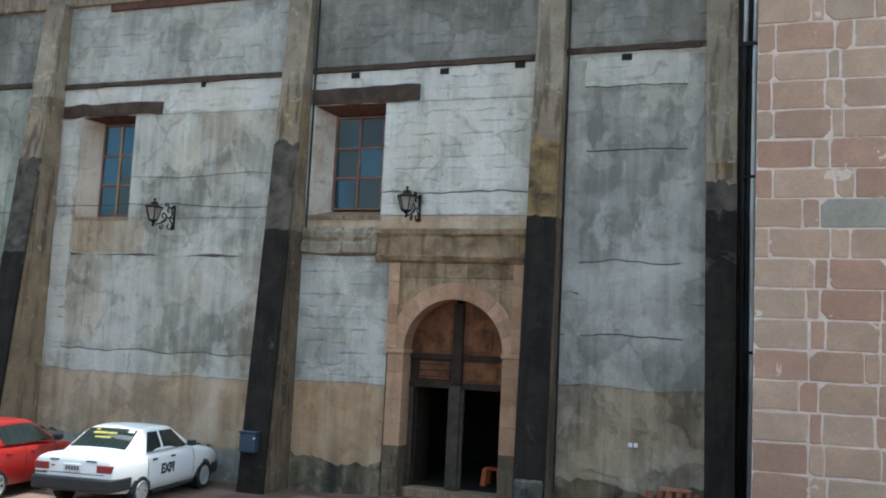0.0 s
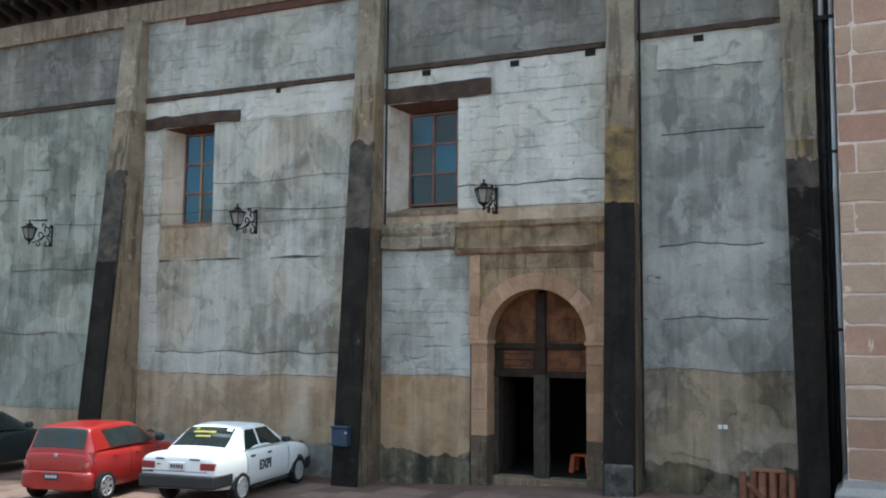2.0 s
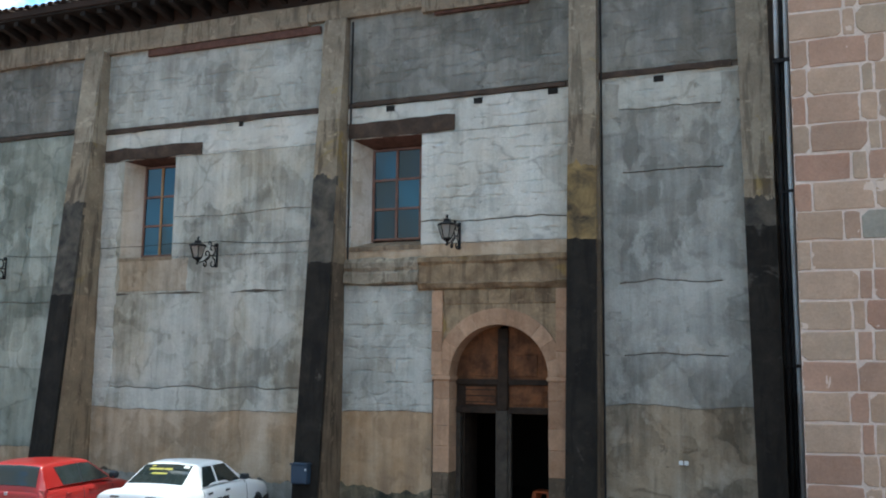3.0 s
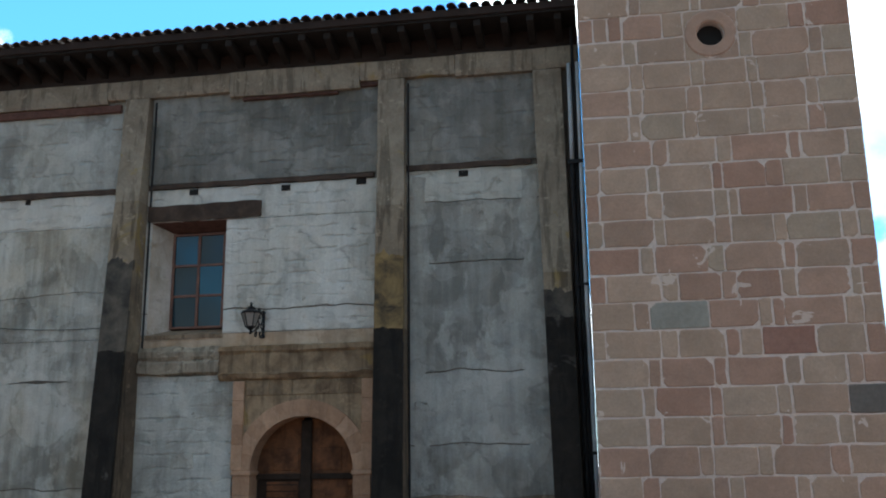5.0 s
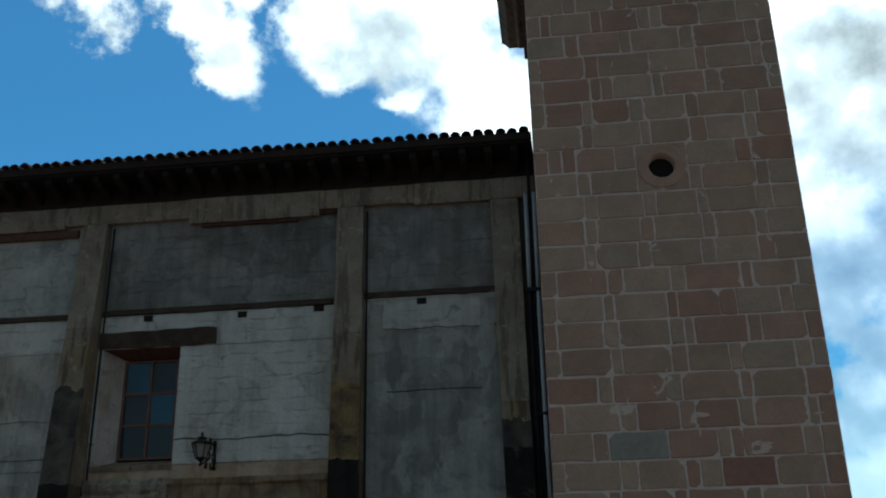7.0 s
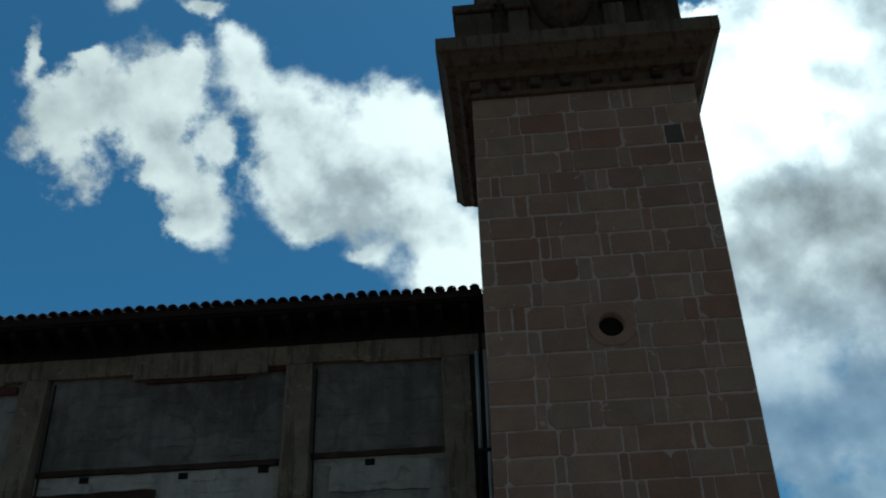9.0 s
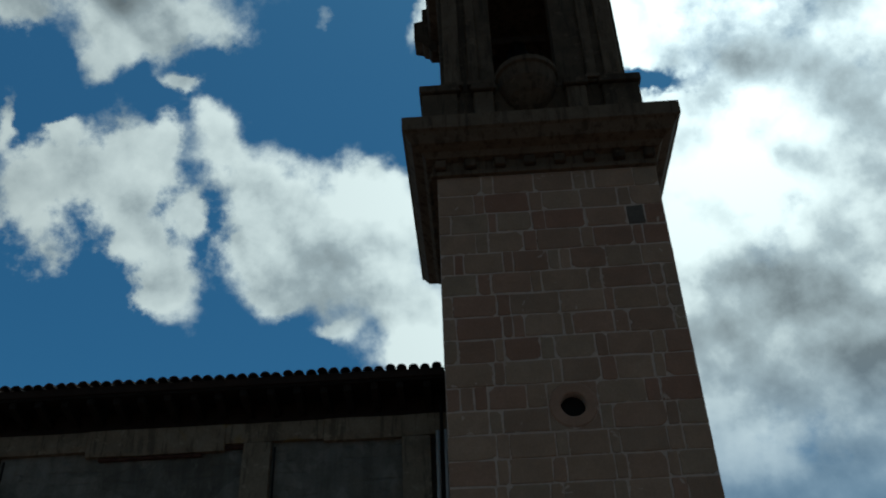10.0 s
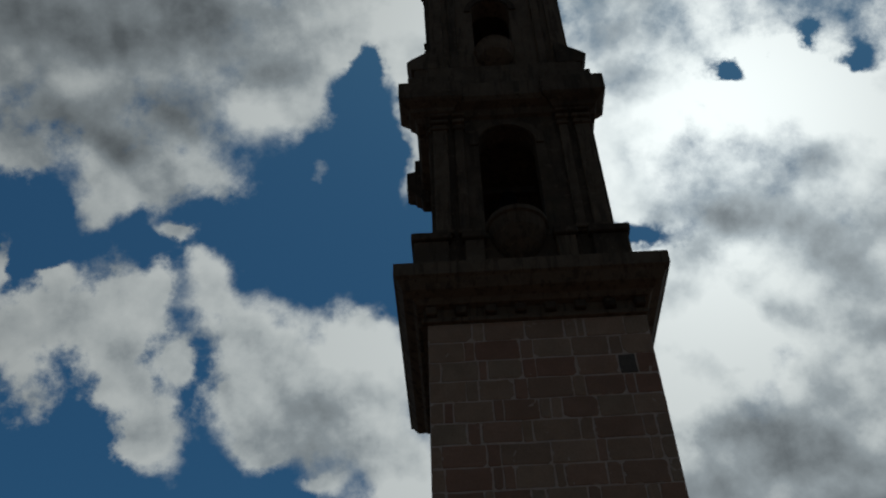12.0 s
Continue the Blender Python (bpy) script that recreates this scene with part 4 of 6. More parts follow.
for side in (-1, 1):
    xa, xb = sorted((DOOR_C + side * DOOR_H, DOOR_C + side * (DOOR_H + 0.36)))
    z = -0.25
    for i, h in enumerate((0.62, 0.46, 0.55, 0.42, 0.56, 0.48)):
        part("jamb_stone", bx(xa, xb, -0.06 - 0.006 * (i % 2), 0.5, z, min(z + h, DOOR_S) - 0.004, 0.006), M_PINK if i > 1 else M_SIDED, portal)
        z += h
    part("impost", bx(xa - 0.03, xb + 0.03, -0.10, 0.5, DOOR_S - 0.09, DOOR_S + 0.0, 0.015), M_PINK, portal)
    xa, xb = sorted((DOOR_C + side * (DOOR_H + 0.17), DOOR_C + side * (DOOR_H + 0.41)))
    z = DOOR_S + 0.02
    for i, h in enumerate((0.5, 0.42, 0.48, 0.45)):
        part("pilaster_stone", bx(xa, xb, -0.085 - 0.004 * (i % 2), 0.02, z, min(z + h, 4.66) - 0.004, 0.006), M_PINK, portal)
        z += h
bm = bmesh.new()
arch_panel(bm, DOOR_C - 1.48, DOOR_C + 1.55, DOOR_S, 4.68, DOOR_C, DOOR_H + 0.1, DOOR_S, -0.03, 0.3)
part("spandrel", bm, M_PANEL, portal, "ochre-stained spandrel panel")
for i in range(5):
    part("frieze_stone", bx(DOOR_C - 1.22 + 0.5 * i, DOOR_C - 1.22 + 0.5 * i + 0.492, -0.045, 0.1, 4.36, 4.67, 0.008), M_PANEL, portal)
def worn_moulding(profile, x0, x1, seed):
    """A moulding run along x whose arrises are broken and uneven."""
    bm = bmesh.new()
    k = int((x1 - x0) / 0.09)
    rows = []
    for i in range(k + 1):
        x = x0 + (x1 - x0) * i / k
        rows.append([bm.verts.new((x, y + (wob(x, seed + 3 * j, 0.022, 2.5) if y < 0 else 0.0), z + (wob(x, seed + 3 * j + 1, 0.028, 2.0) if y < 0 else 0.0))) for j, (y, z) in enumerate(profile)])
    m_ = len(profile)
    for p, q in zip(rows, rows[1:]):
        for s in range(m_):
            bm.faces.new((p[s], p[(s + 1) % m_], q[(s + 1) % m_], q[s]))
    bm.faces.new(rows[0])
    bm.faces.new(rows[-1])
    return bm


bm = worn_moulding([(-0.06, 4.68), (-0.12, 4.72), (-0.17, 4.80), (-0.12, 4.84), (-0.10, 5.22), (-0.16, 5.28), (-0.16, 5.38), (0.05, 5.42), (0.05, 4.68)], -1.98, 1.44, 60)
part("cornice", bm, M_PANEL, portal, "stained stone cornice over the door")
bm = worn_moulding([(-0.05, 4.82), (-0.13, 4.86), (-0.13, 5.06), (-0.08, 5.12), (-0.12, 5.20), (-0.12, 5.30), (-0.04, 5.42), (0.05, 5.42), (0.05, 4.82)], -3.80, -1.985, 90)
part("cornice_wing", bm, M_TAN, portal, "greyer plaster wing of the cornice")

door = thing("door_1", "tall arched timber church door with open lower leaves", "door", "structure")
yb, yf = 0.46, 0.36
# tympanum boards under the arch
for side in (-1, 1):
    bm = bmesh.new()
    pts = [(DOOR_C + side * 0.09, 2.75)]
    arc = [(DOOR_C + side * r_, DOOR_S + math.sqrt(max(0.0, (DOOR_H + 0.02) ** 2 - r_ * r_))) for r_ in (0.09, 0.3, 0.5, 0.7, 0.85, 0.97, 1.06, 1.099)]
    pts += arc + [(DOOR_C + side * 1.099, 2.75)]
    prism(bm, pts, yf + 0.03, yb)
    part("tympanum_panel", bm, M_DOORW, door, "warm brown arched panel")
    xa, xb = sorted((DOOR_C + side * 0.10, DOOR_C + side * 1.09))
    part("middle_panel", bx(xa, xb, yf + 0.03, yb, 2.12, 2.75, 0.01), M_DOORW if side > 0 else M_DOOR, door)
    for za, zb in ((2.66, 2.78), (2.06, 2.2)):
        part("rail", bx(xa, xb, yf - 0.02, yb - 0.02, za, zb, 0.012), M_DOOR, door)
    for i in range(3):
        part("moulding", bx(xa + 0.12, xb - 0.1, yf + 0.01, yf + 0.04, 2.28 + 0.13 * i, 2.31 + 0.13 * i, 0.006), M_DOORW if side > 0 else M_DOOR, door)
    for za, zb in ((2.24, 2.62), (2.84, 3.30)):
        w_ = 0.80 if za < 2.5 else 0.66
        xc = DOOR_C + side * (0.13 + w_ / 2)
        part("raised_panel", bx(xc - w_ / 2 + 0.06, xc + w_ / 2 - 0.06, yf + 0.012, yf + 0.05, za, zb, 0.014), M_DOORW, door)
    xo = DOOR_C + side * 1.08
    part("stile", bx(min(xo, xo - side * 0.1), max(xo, xo - side * 0.1), yf, yb, -0.02, 2.1, 0.01), M_GREYWOOD, door)
    # open leaf folded back into the dark
    xh = DOOR_C + side * 0.98
    part("open_leaf", bx(min(xh, xh - side * 0.05), max(xh, xh - side * 0.05), yb + 0.02, yb + 0.85, 0.0, 2.05, 0.008), M_DOOR, door)
part("centre_post", bx(DOOR_C - 0.17, DOOR_C + 0.095, yf - 0.05, yb, -0.02, 2.12, 0.015), M_GREYWOOD, door)
part("upper_post", bx(DOOR_C - 0.13, DOOR_C + 0.095, yf - 0.045, yb, 2.124, 3.86, 0.02), M_DOOR, door, "dark upper centre post")
part("centre_leaf_edge", bx(DOOR_C + 0.035, DOOR_C + 0.16, yf - 0.01, yb, -0.02, 2.07, 0.012), M_GREYWOOD, door)
part("threshold", bx(DOOR_C - 1.06, DOOR_C + 1.06, 0.1, 0.6, -0.3, -0.02, 0.012), M_SIDE, door, "worn grey threshold")
# room behind; its near-black colour stands in for the indoor shade
room = thing("wall_porch", "church interior behind the open door, its shade painted near-black", "room", "structure")
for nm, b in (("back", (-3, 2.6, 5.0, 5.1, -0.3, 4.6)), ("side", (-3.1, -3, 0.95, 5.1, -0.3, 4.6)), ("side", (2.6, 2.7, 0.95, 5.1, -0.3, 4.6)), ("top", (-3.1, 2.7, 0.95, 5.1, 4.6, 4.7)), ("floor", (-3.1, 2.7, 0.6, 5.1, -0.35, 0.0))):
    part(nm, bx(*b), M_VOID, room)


# ---------------------------------------------------------------- bell tower
TX0, TX1, TY0, TY1, T_TOP = 5.755, 10.87, -1.3, 3.8, 16.95
tower = thing("bell_tower", "square bell tower of reddish brown ashlar with wide mortar joints", "bell tower")
OCX, OCZ, OCR = 8.29, 11.02, 0.255

# mortar core: hollow, the front pierced by the round light
core = 0.007
bm = bmesh.new()
hx0, hx1, hz0, hz1 = OCX - 0.8, OCX + 0.8, OCZ - 0.8, OCZ + 0.8
yF, yB = TY0 + core, TY0 + 0.7
for b in ((TX0 + core, hx0, -0.8, T_TOP), (hx1, TX1 - core, -0.8, T_TOP), (hx0, hx1, -0.8, hz0), (hx0, hx1, hz1, T_TOP)):
    box(bm, b[0], b[1], yF, yB, b[2], b[3])
seg = 32
sq = []
for i in range(seg):
    a = 2 * math.pi * i / seg
    k = 0.8 / max(abs(math.cos(a)), abs(math.sin(a)))
    sq.append((OCX + k * math.cos(a), OCZ + k * math.sin(a)))
for i in range(seg):
    j = (i + 1) % seg
    a, b = 2 * math.pi * i / seg, 2 * math.pi * (i + 1) / seg
    ca, cb = (OCX + OCR * math.cos(a), OCZ + OCR * math.sin(a)), (OCX + OCR * math.cos(b), OCZ + OCR * math.sin(b))
    hexa(bm, [(ca[0], yF, ca[1]), (sq[i][0], yF, sq[i][1]), (sq[i][0], yB, sq[i][1]), (ca[0], yB, ca[1]), (cb[0], yF, cb[1]), (sq[j][0], yF, sq[j][1]), (sq[j][0], yB, sq[j][1]), (cb[0], yB, cb[1])])
part("mortar_core", bm, M_MORTAR, tower, "pale smeared mortar")
bm = bmesh.new()
box(bm, TX0 + 0.004, TX0 + 0.7, yB, TY1, -0.8, T_TOP)
box(bm, TX1 - 0.7, TX1 - 0.004, yB, TY1, -0.8, T_TOP)
box(bm, TX0 + 0.7, TX1 - 0.7, TY1 - 0.7, TY1, -0.8, T_TOP)
# stone darkened in colour to stand for the shade beside the buttress
M_WEST = mottled("tower_west_shaded_stone", (0.09, 0.07, 0.055), (0.17, 0.13, 0.10), 1.2)
part("side_walls", bm, M_WEST, tower, "side walls of the tower with shade put into their colour")
bm = bmesh.new()
prof = [(0.255, 0.0), (0.28, -0.018), (0.46, -0.018), (0.49, -0.002), (0.49, 0.03), (0.255, 0.03)]
rings = [[bm.verts.new((OCX + r_ * math.cos(2 * math.pi * i / 40), TY0 + d, OCZ + r_ * math.sin(2 * math.pi * i / 40))) for i in range(40)] for r_, d in prof]
for p, q in zip(rings, rings[1:] + rings[:1]):
    for i in range(40):
        bm.faces.new((p[i], p[(i + 1) % 40], q[(i + 1) % 40], q[i]))
part("oculus_ring", bm, M_ASHLAR, tower, "round stone ring of the light")
# near-black disc set into the round light, hiding the tunnel behind it
bm = bmesh.new()
prism(bm, [(OCX + 0.252 * math.cos(2 * math.pi * i / 32), OCZ + 0.252 * math.sin(2 * math.pi * i / 32)) for i in range(32)], TY0 + 0.20, TY0 + 0.23)
part("oculus_pane", bm, M_VOID, tower, "near-black disc closing the round light")

rs = random.Random(11)
zs = [0.575 + 0.5212 * i for i in range(22)] + [11.52 + 0.543 * i for i in range(1, 11)]


def stone(x0, x1, z0, z1, y, mat, name="stone", parent=None, depth=0.16, out=0.0):
    """One dressed stone with a slightly uneven outline and eased arrises."""
    g = 0.0165
    a, b, c, d = x0 + g * rs.uniform(0.4, 1.3), x1 - g * rs.uniform(0.4, 1.3), z0 + g * rs.uniform(0.5, 1.3), z1 - g * rs.uniform(0.5, 1.3)
    w, h, r_ = b - a, d - c, [min((b - a) * 0.3, rs.uniform(0.06, 0.13) if rs.random() < 0.12 else rs.uniform(0.008, 0.028)) for _ in range(4)]
    j = lambda s: rs.uniform(-s, s)
    base = [(a, c + r_[0]), (a + r_[0], c), (a + w * 0.5, c + j(0.012)), (b - r_[1], c), (b, c + r_[1]), (b + j(0.01), c + h * 0.5), (b, d - r_[2]), (b - r_[2], d), (a + w * 0.5, d + j(0.012)), (a + r_[3], d), (a, d - r_[3]), (a + j(0.01), c + h * 0.5)]
    base = [(p + j(0.011), q + j(0.011)) for p, q in base]
    cxm, czm = (a + b) / 2, (c + d) / 2
    o = out + rs.uniform(0.0, 0.012)
    bm = bmesh.new()
    inner = [bm.verts.new((cxm + (p - cxm) * (1 - 0.03 / max(w, 0.1)), y - o, czm + (q - czm) * (1 - 0.03 / h))) for p, q in base]
    outer = [bm.verts.new((p, y - o + 0.012, q)) for p, q in base]
    back = [bm.verts.new((p, y + depth, q)) for p, q in base]
    bm.faces.new(inner)
    for u, v in ((inner, outer), (outer, back)):
        for i in range(12):
            bm.faces.new((u[i], u[(i + 1) % 12], v[(i + 1) % 12], v[i]))
    return part(name, bm, mat, parent)


# a few stones that differ: course, from, to
SET = {9: (6.81, 7.87, M_SLAB), 8: (8.75, 9.68, M_REDSTONE), 6: (10.12, TX1, M_DKSTONE), 28: (10.0, 10.42, M_DKSTONE)}
for k in range(len(zs) - 1):
    z0, z1 = zs[k], zs[k + 1]
    spans = [(TX0, TX1)]
    if k in SET:
        xa, xb, mat = SET[k]
        stone(xa, xb, z0, z1, TY0, mat, "stone", tower)
        spans = [s_ for s_ in ((TX0, xa), (xb, TX1)) if s_[1] - s_[0] > 0.1]
    near = abs((z0 + z1) / 2 - OCZ) < 0.72
    if near:
        dz = max(0.0, min(abs(z0 - OCZ), abs(z1 - OCZ)) if not z0 < OCZ < z1 else 0.0)
        cut = math.sqrt(max(0.0, 0.50**2 - dz**2))
        if cut > 0.08:
            spans = [(TX0, OCX - cut), (OCX + cut, TX1)]
            for side in (-1, 1):  # pieces cut to the round
                edge = [(OCX + side * math.sqrt(max(0.0, 0.497**2 - (z - OCZ) ** 2)), z) for z in (z0 + 0.015 + (z1 - z0 - 0.03) * i / 10 for i in range(11))]
                bm = bmesh.new()
                prism(bm, [(OCX + side * (cut - 0.004), z0 + 0.015)] + edge + [(OCX + side * (cut - 0.004), z1 - 0.015)], TY0 - 0.004, TY0 + 0.1)
                part("stone", bm, M_ASHLAR, tower)
    for a, b in spans:
        x = a
        long = rs.random() < 0.55
        while x < b - 0.01:
            w = rs.uniform(0.74, 1.06) if long else rs.uniform(0.19, 0.31)
            if rs.random() < 0.06:
                long = not long
            if b - (x + w) < 0.22:
                w = b - x
            cuts = [(x, x + w)]
            for xa, xb in cuts:
                mat = M_ASHLAR
                stone(xa, xb, z0, z1, TY0, mat, "stone", tower)
            x += w
            long = not long

# the return of the stones round the west corner, in the same shade-darkened colour
for k in range(len(zs) - 1):
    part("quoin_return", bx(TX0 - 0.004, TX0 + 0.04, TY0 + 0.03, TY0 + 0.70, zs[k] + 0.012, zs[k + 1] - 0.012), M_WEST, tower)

# plinth and its moulding
bm = bmesh.new()
mould(bm, TX0, TX1, TY0, TY1, [(0.16, -0.8), (0.16, 0.22), (0.20, 0.26), (0.20, 0.34), (0.08, 0.46), (0.06, 0.575), (0.0, 0.58)])
part("plinth", bm, M_TSIDE, tower, "moulded stone plinth")

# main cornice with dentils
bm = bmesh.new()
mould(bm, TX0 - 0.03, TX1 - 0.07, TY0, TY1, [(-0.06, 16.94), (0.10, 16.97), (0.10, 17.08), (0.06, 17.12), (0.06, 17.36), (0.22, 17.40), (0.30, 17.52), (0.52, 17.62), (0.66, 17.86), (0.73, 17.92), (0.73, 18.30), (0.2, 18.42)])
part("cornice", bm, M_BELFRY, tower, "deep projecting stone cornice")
bm = bmesh.new()
box(bm, -0.13, 0.13, -0.16, 0.0, -0.11, 0.11)
soft(bm, 0.02)
dent = part("dentil", bm, M_BELFRY, tower)
dent.location = (TX0 + 0.1, TY0 - 0.06, 17.24)
for i in range(1, 8):
    o = new("dentil", dent.data)
    o.parent, o.location = tower, (TX0 + 0.1 + 0.7 * i, TY0 - 0.06, 17.24)
for i in range(7):
    o = new("dentil", dent.data)
    o.parent, o.location, o.rotation_euler = tower, (TX0 - 0.06, TY0 + 0.4 + 0.72 * i, 17.24), (0, 0, radians(-90))


def four_sides(x0, x1, y0, y1):
    """Maps (along, depth, z) of a front panel to each face of a square stage."""
    return [lambda u, w, z: (u, y0 + w, z), lambda u, w, z: (x0 + w, y0 + (u - x0) * (y1 - y0) / (x1 - x0), z),
            lambda u, w, z: (u, y1 - w, z), lambda u, w, z: (x1 - w, y0 + (u - x0) * (y1 - y0) / (x1 - x0), z)]


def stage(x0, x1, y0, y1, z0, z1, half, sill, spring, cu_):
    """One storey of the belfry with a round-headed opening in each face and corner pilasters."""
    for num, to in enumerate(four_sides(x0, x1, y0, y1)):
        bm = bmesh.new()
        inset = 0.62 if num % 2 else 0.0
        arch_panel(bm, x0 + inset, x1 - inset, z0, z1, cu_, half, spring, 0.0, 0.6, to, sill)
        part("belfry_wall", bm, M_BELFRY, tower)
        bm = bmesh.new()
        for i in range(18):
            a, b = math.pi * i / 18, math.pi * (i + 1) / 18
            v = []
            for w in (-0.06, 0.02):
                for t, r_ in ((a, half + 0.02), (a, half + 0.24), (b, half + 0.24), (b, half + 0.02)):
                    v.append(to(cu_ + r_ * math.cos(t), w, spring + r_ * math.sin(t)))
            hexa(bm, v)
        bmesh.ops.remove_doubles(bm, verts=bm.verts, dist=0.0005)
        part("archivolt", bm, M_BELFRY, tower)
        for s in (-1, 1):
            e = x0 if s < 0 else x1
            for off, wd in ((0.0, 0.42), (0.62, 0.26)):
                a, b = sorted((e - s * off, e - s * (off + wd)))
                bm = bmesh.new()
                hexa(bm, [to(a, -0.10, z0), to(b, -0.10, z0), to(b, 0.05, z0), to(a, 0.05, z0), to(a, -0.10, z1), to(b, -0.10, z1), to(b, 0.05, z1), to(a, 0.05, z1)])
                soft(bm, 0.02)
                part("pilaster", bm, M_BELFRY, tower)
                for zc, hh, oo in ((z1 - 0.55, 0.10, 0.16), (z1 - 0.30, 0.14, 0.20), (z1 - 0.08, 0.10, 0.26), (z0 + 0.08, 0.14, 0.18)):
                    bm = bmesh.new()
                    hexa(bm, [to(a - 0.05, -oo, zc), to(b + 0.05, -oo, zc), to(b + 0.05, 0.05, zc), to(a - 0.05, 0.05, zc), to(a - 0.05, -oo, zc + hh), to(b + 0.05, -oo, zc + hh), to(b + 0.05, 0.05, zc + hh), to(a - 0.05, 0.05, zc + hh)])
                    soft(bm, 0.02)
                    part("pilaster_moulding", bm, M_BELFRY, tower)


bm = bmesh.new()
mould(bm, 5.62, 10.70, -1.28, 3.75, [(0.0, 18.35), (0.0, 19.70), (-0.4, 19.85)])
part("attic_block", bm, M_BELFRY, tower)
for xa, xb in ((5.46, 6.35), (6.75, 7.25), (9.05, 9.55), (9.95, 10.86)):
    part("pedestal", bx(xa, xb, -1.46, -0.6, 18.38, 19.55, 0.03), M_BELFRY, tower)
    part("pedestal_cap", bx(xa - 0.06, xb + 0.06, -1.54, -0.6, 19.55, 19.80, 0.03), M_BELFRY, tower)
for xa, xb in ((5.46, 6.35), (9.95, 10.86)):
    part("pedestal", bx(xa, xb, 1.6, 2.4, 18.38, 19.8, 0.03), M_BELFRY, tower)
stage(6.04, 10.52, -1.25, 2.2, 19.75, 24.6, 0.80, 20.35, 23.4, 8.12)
# round-bellied stone balcony under the opening
bm = bmesh.new()
turned(bm, [(0.08, 18.75), (0.30, 18.95), (0.55, 19.25), (0.70, 19.6), (0.74, 19.95), (0.80, 20.0), (0.80, 20.14), (0.7, 20.16)], 8.12, -1.25, 24)
part("balcony", bm, M_BELFRY, tower, "round-bellied stone balcony", smooth=False)
part("bell_floor", bx(6.3, 10.3, -0.62, 1.58, 20.22, 20.36), M_BEAM, tower, "timber floor under the bell")
part("back_shutter", bx(7.2, 9.04, 1.70, 1.78, 20.36, 24.3, 0.01), M_BEAM, tower, "dark boarding behind the bell")
# bell on its beam
part("bell_beam", bx(7.3, 8.95, 0.2, 0.42, 22.95, 23.2, 0.02), M_BEAM, tower, "old timber bell beam")
bm = bmesh.new()
turned(bm, [(0.10, 22.95), (0.22, 22.88), (0.27, 22.6), (0.33, 22.25), (0.48, 21.95), (0.52, 21.88), (0.46, 21.88)], 8.12, 0.3, 24)
part("bell", bm, M_IRON, tower, "dark bronze bell", smooth=True)
# upper entablature: set back along the walls, breaking forward over the corner pilasters
bm = bmesh.new()
mould(bm, 6.02, 10.40, -1.25, 2.2, [(0.0, 24.56), (0.10, 24.62), (0.16, 24.85), (0.38, 24.95), (0.46, 25.1), (0.46, 25.72), (0.30, 25.78), (0.14, 25.82), (0.14, 27.0), (0.0, 27.02)])
part("upper_cornice", bm, M_BELFRY, tower, "stepped upper cornice")
for xa, xb in ((5.66, 6.42), (9.80, 10.54)):
    for ya, yb, sy_ in ((-1.25, -0.80, -1), (1.75, 2.2, 1)):
        bm = bmesh.new()
        prof_ = [(0.0, 24.40), (0.06, 24.44), (0.12, 24.62), (0.26, 24.72), (0.30, 24.85), (0.50, 24.98), (0.56, 25.06), (0.56, 25.75), (0.44, 25.8), (0.30, 25.82), (0.30, 26.35), (0.12, 26.4), (0.12, 26.98), (0.0, 27.0)]
        loops_ = []
        for o, z in prof_:
            y0_, y1_ = (ya - o, yb) if sy_ < 0 else (ya, yb + 0.4 * o)
            loops_.append([bm.verts.new(p) for p in ((xa - o, y0_, z), (xb + o, y0_, z), (xb + o, y1_, z), (xa - o, y1_, z))])
        for p, q in zip(loops_, loops_[1:]):
            for k in range(4):
                bm.faces.new((p[k], p[(k + 1) % 4], q[(k + 1) % 4], q[k]))
        bm.faces.new(loops_[0])
        bm.faces.new(loops_[-1])
        part("cornice_break", bm, M_BELFRY, tower, "cornice breaking forward over a corner")
for x_, s in ((5.7, -1), (10.5, 1)):
    bm = bmesh.new()
    prism(bm, [(x_, 27.0), (x_ + s * 0.25, 27.0), (x_ + s * 0.38, 27.35), (x_ + s * 0.25, 27.5), (x_ - s * 0.55, 28.1), (x_ - s * 0.55, 27.0)], -1.4, -0.9)
    part("volute", bm, M_BELFRY, tower)
stage(6.05, 10.33, -1.10, 2.05, 27.0, 32.5, 0.62, 28.2, 30.5, 8.1)
bm = bmesh.new()
turned(bm, [(0.08, 27.1), (0.3, 27.3), (0.55, 27.6), (0.62, 28.0), (0.66, 28.1), (0.6, 28.2)], 8.1, -1.10, 20)
part("balcony", bm, M_BELFRY, tower, "round-bellied stone balcony")
bm = bmesh.new()
mould(bm, 6.16, 10.33, -1.10, 2.05, [(0.0, 32.5), (0.2, 32.7), (0.3, 33.0), (0.3, 33.3), (0.0, 33.4)])
part("top_cornice", bm, M_BELFRY, tower)

CARW, CARR = (-5.70, -3.72, 97.0, 1.012), (-8.12, -4.72, 99.0, 0.955)  # x, y, heading, size

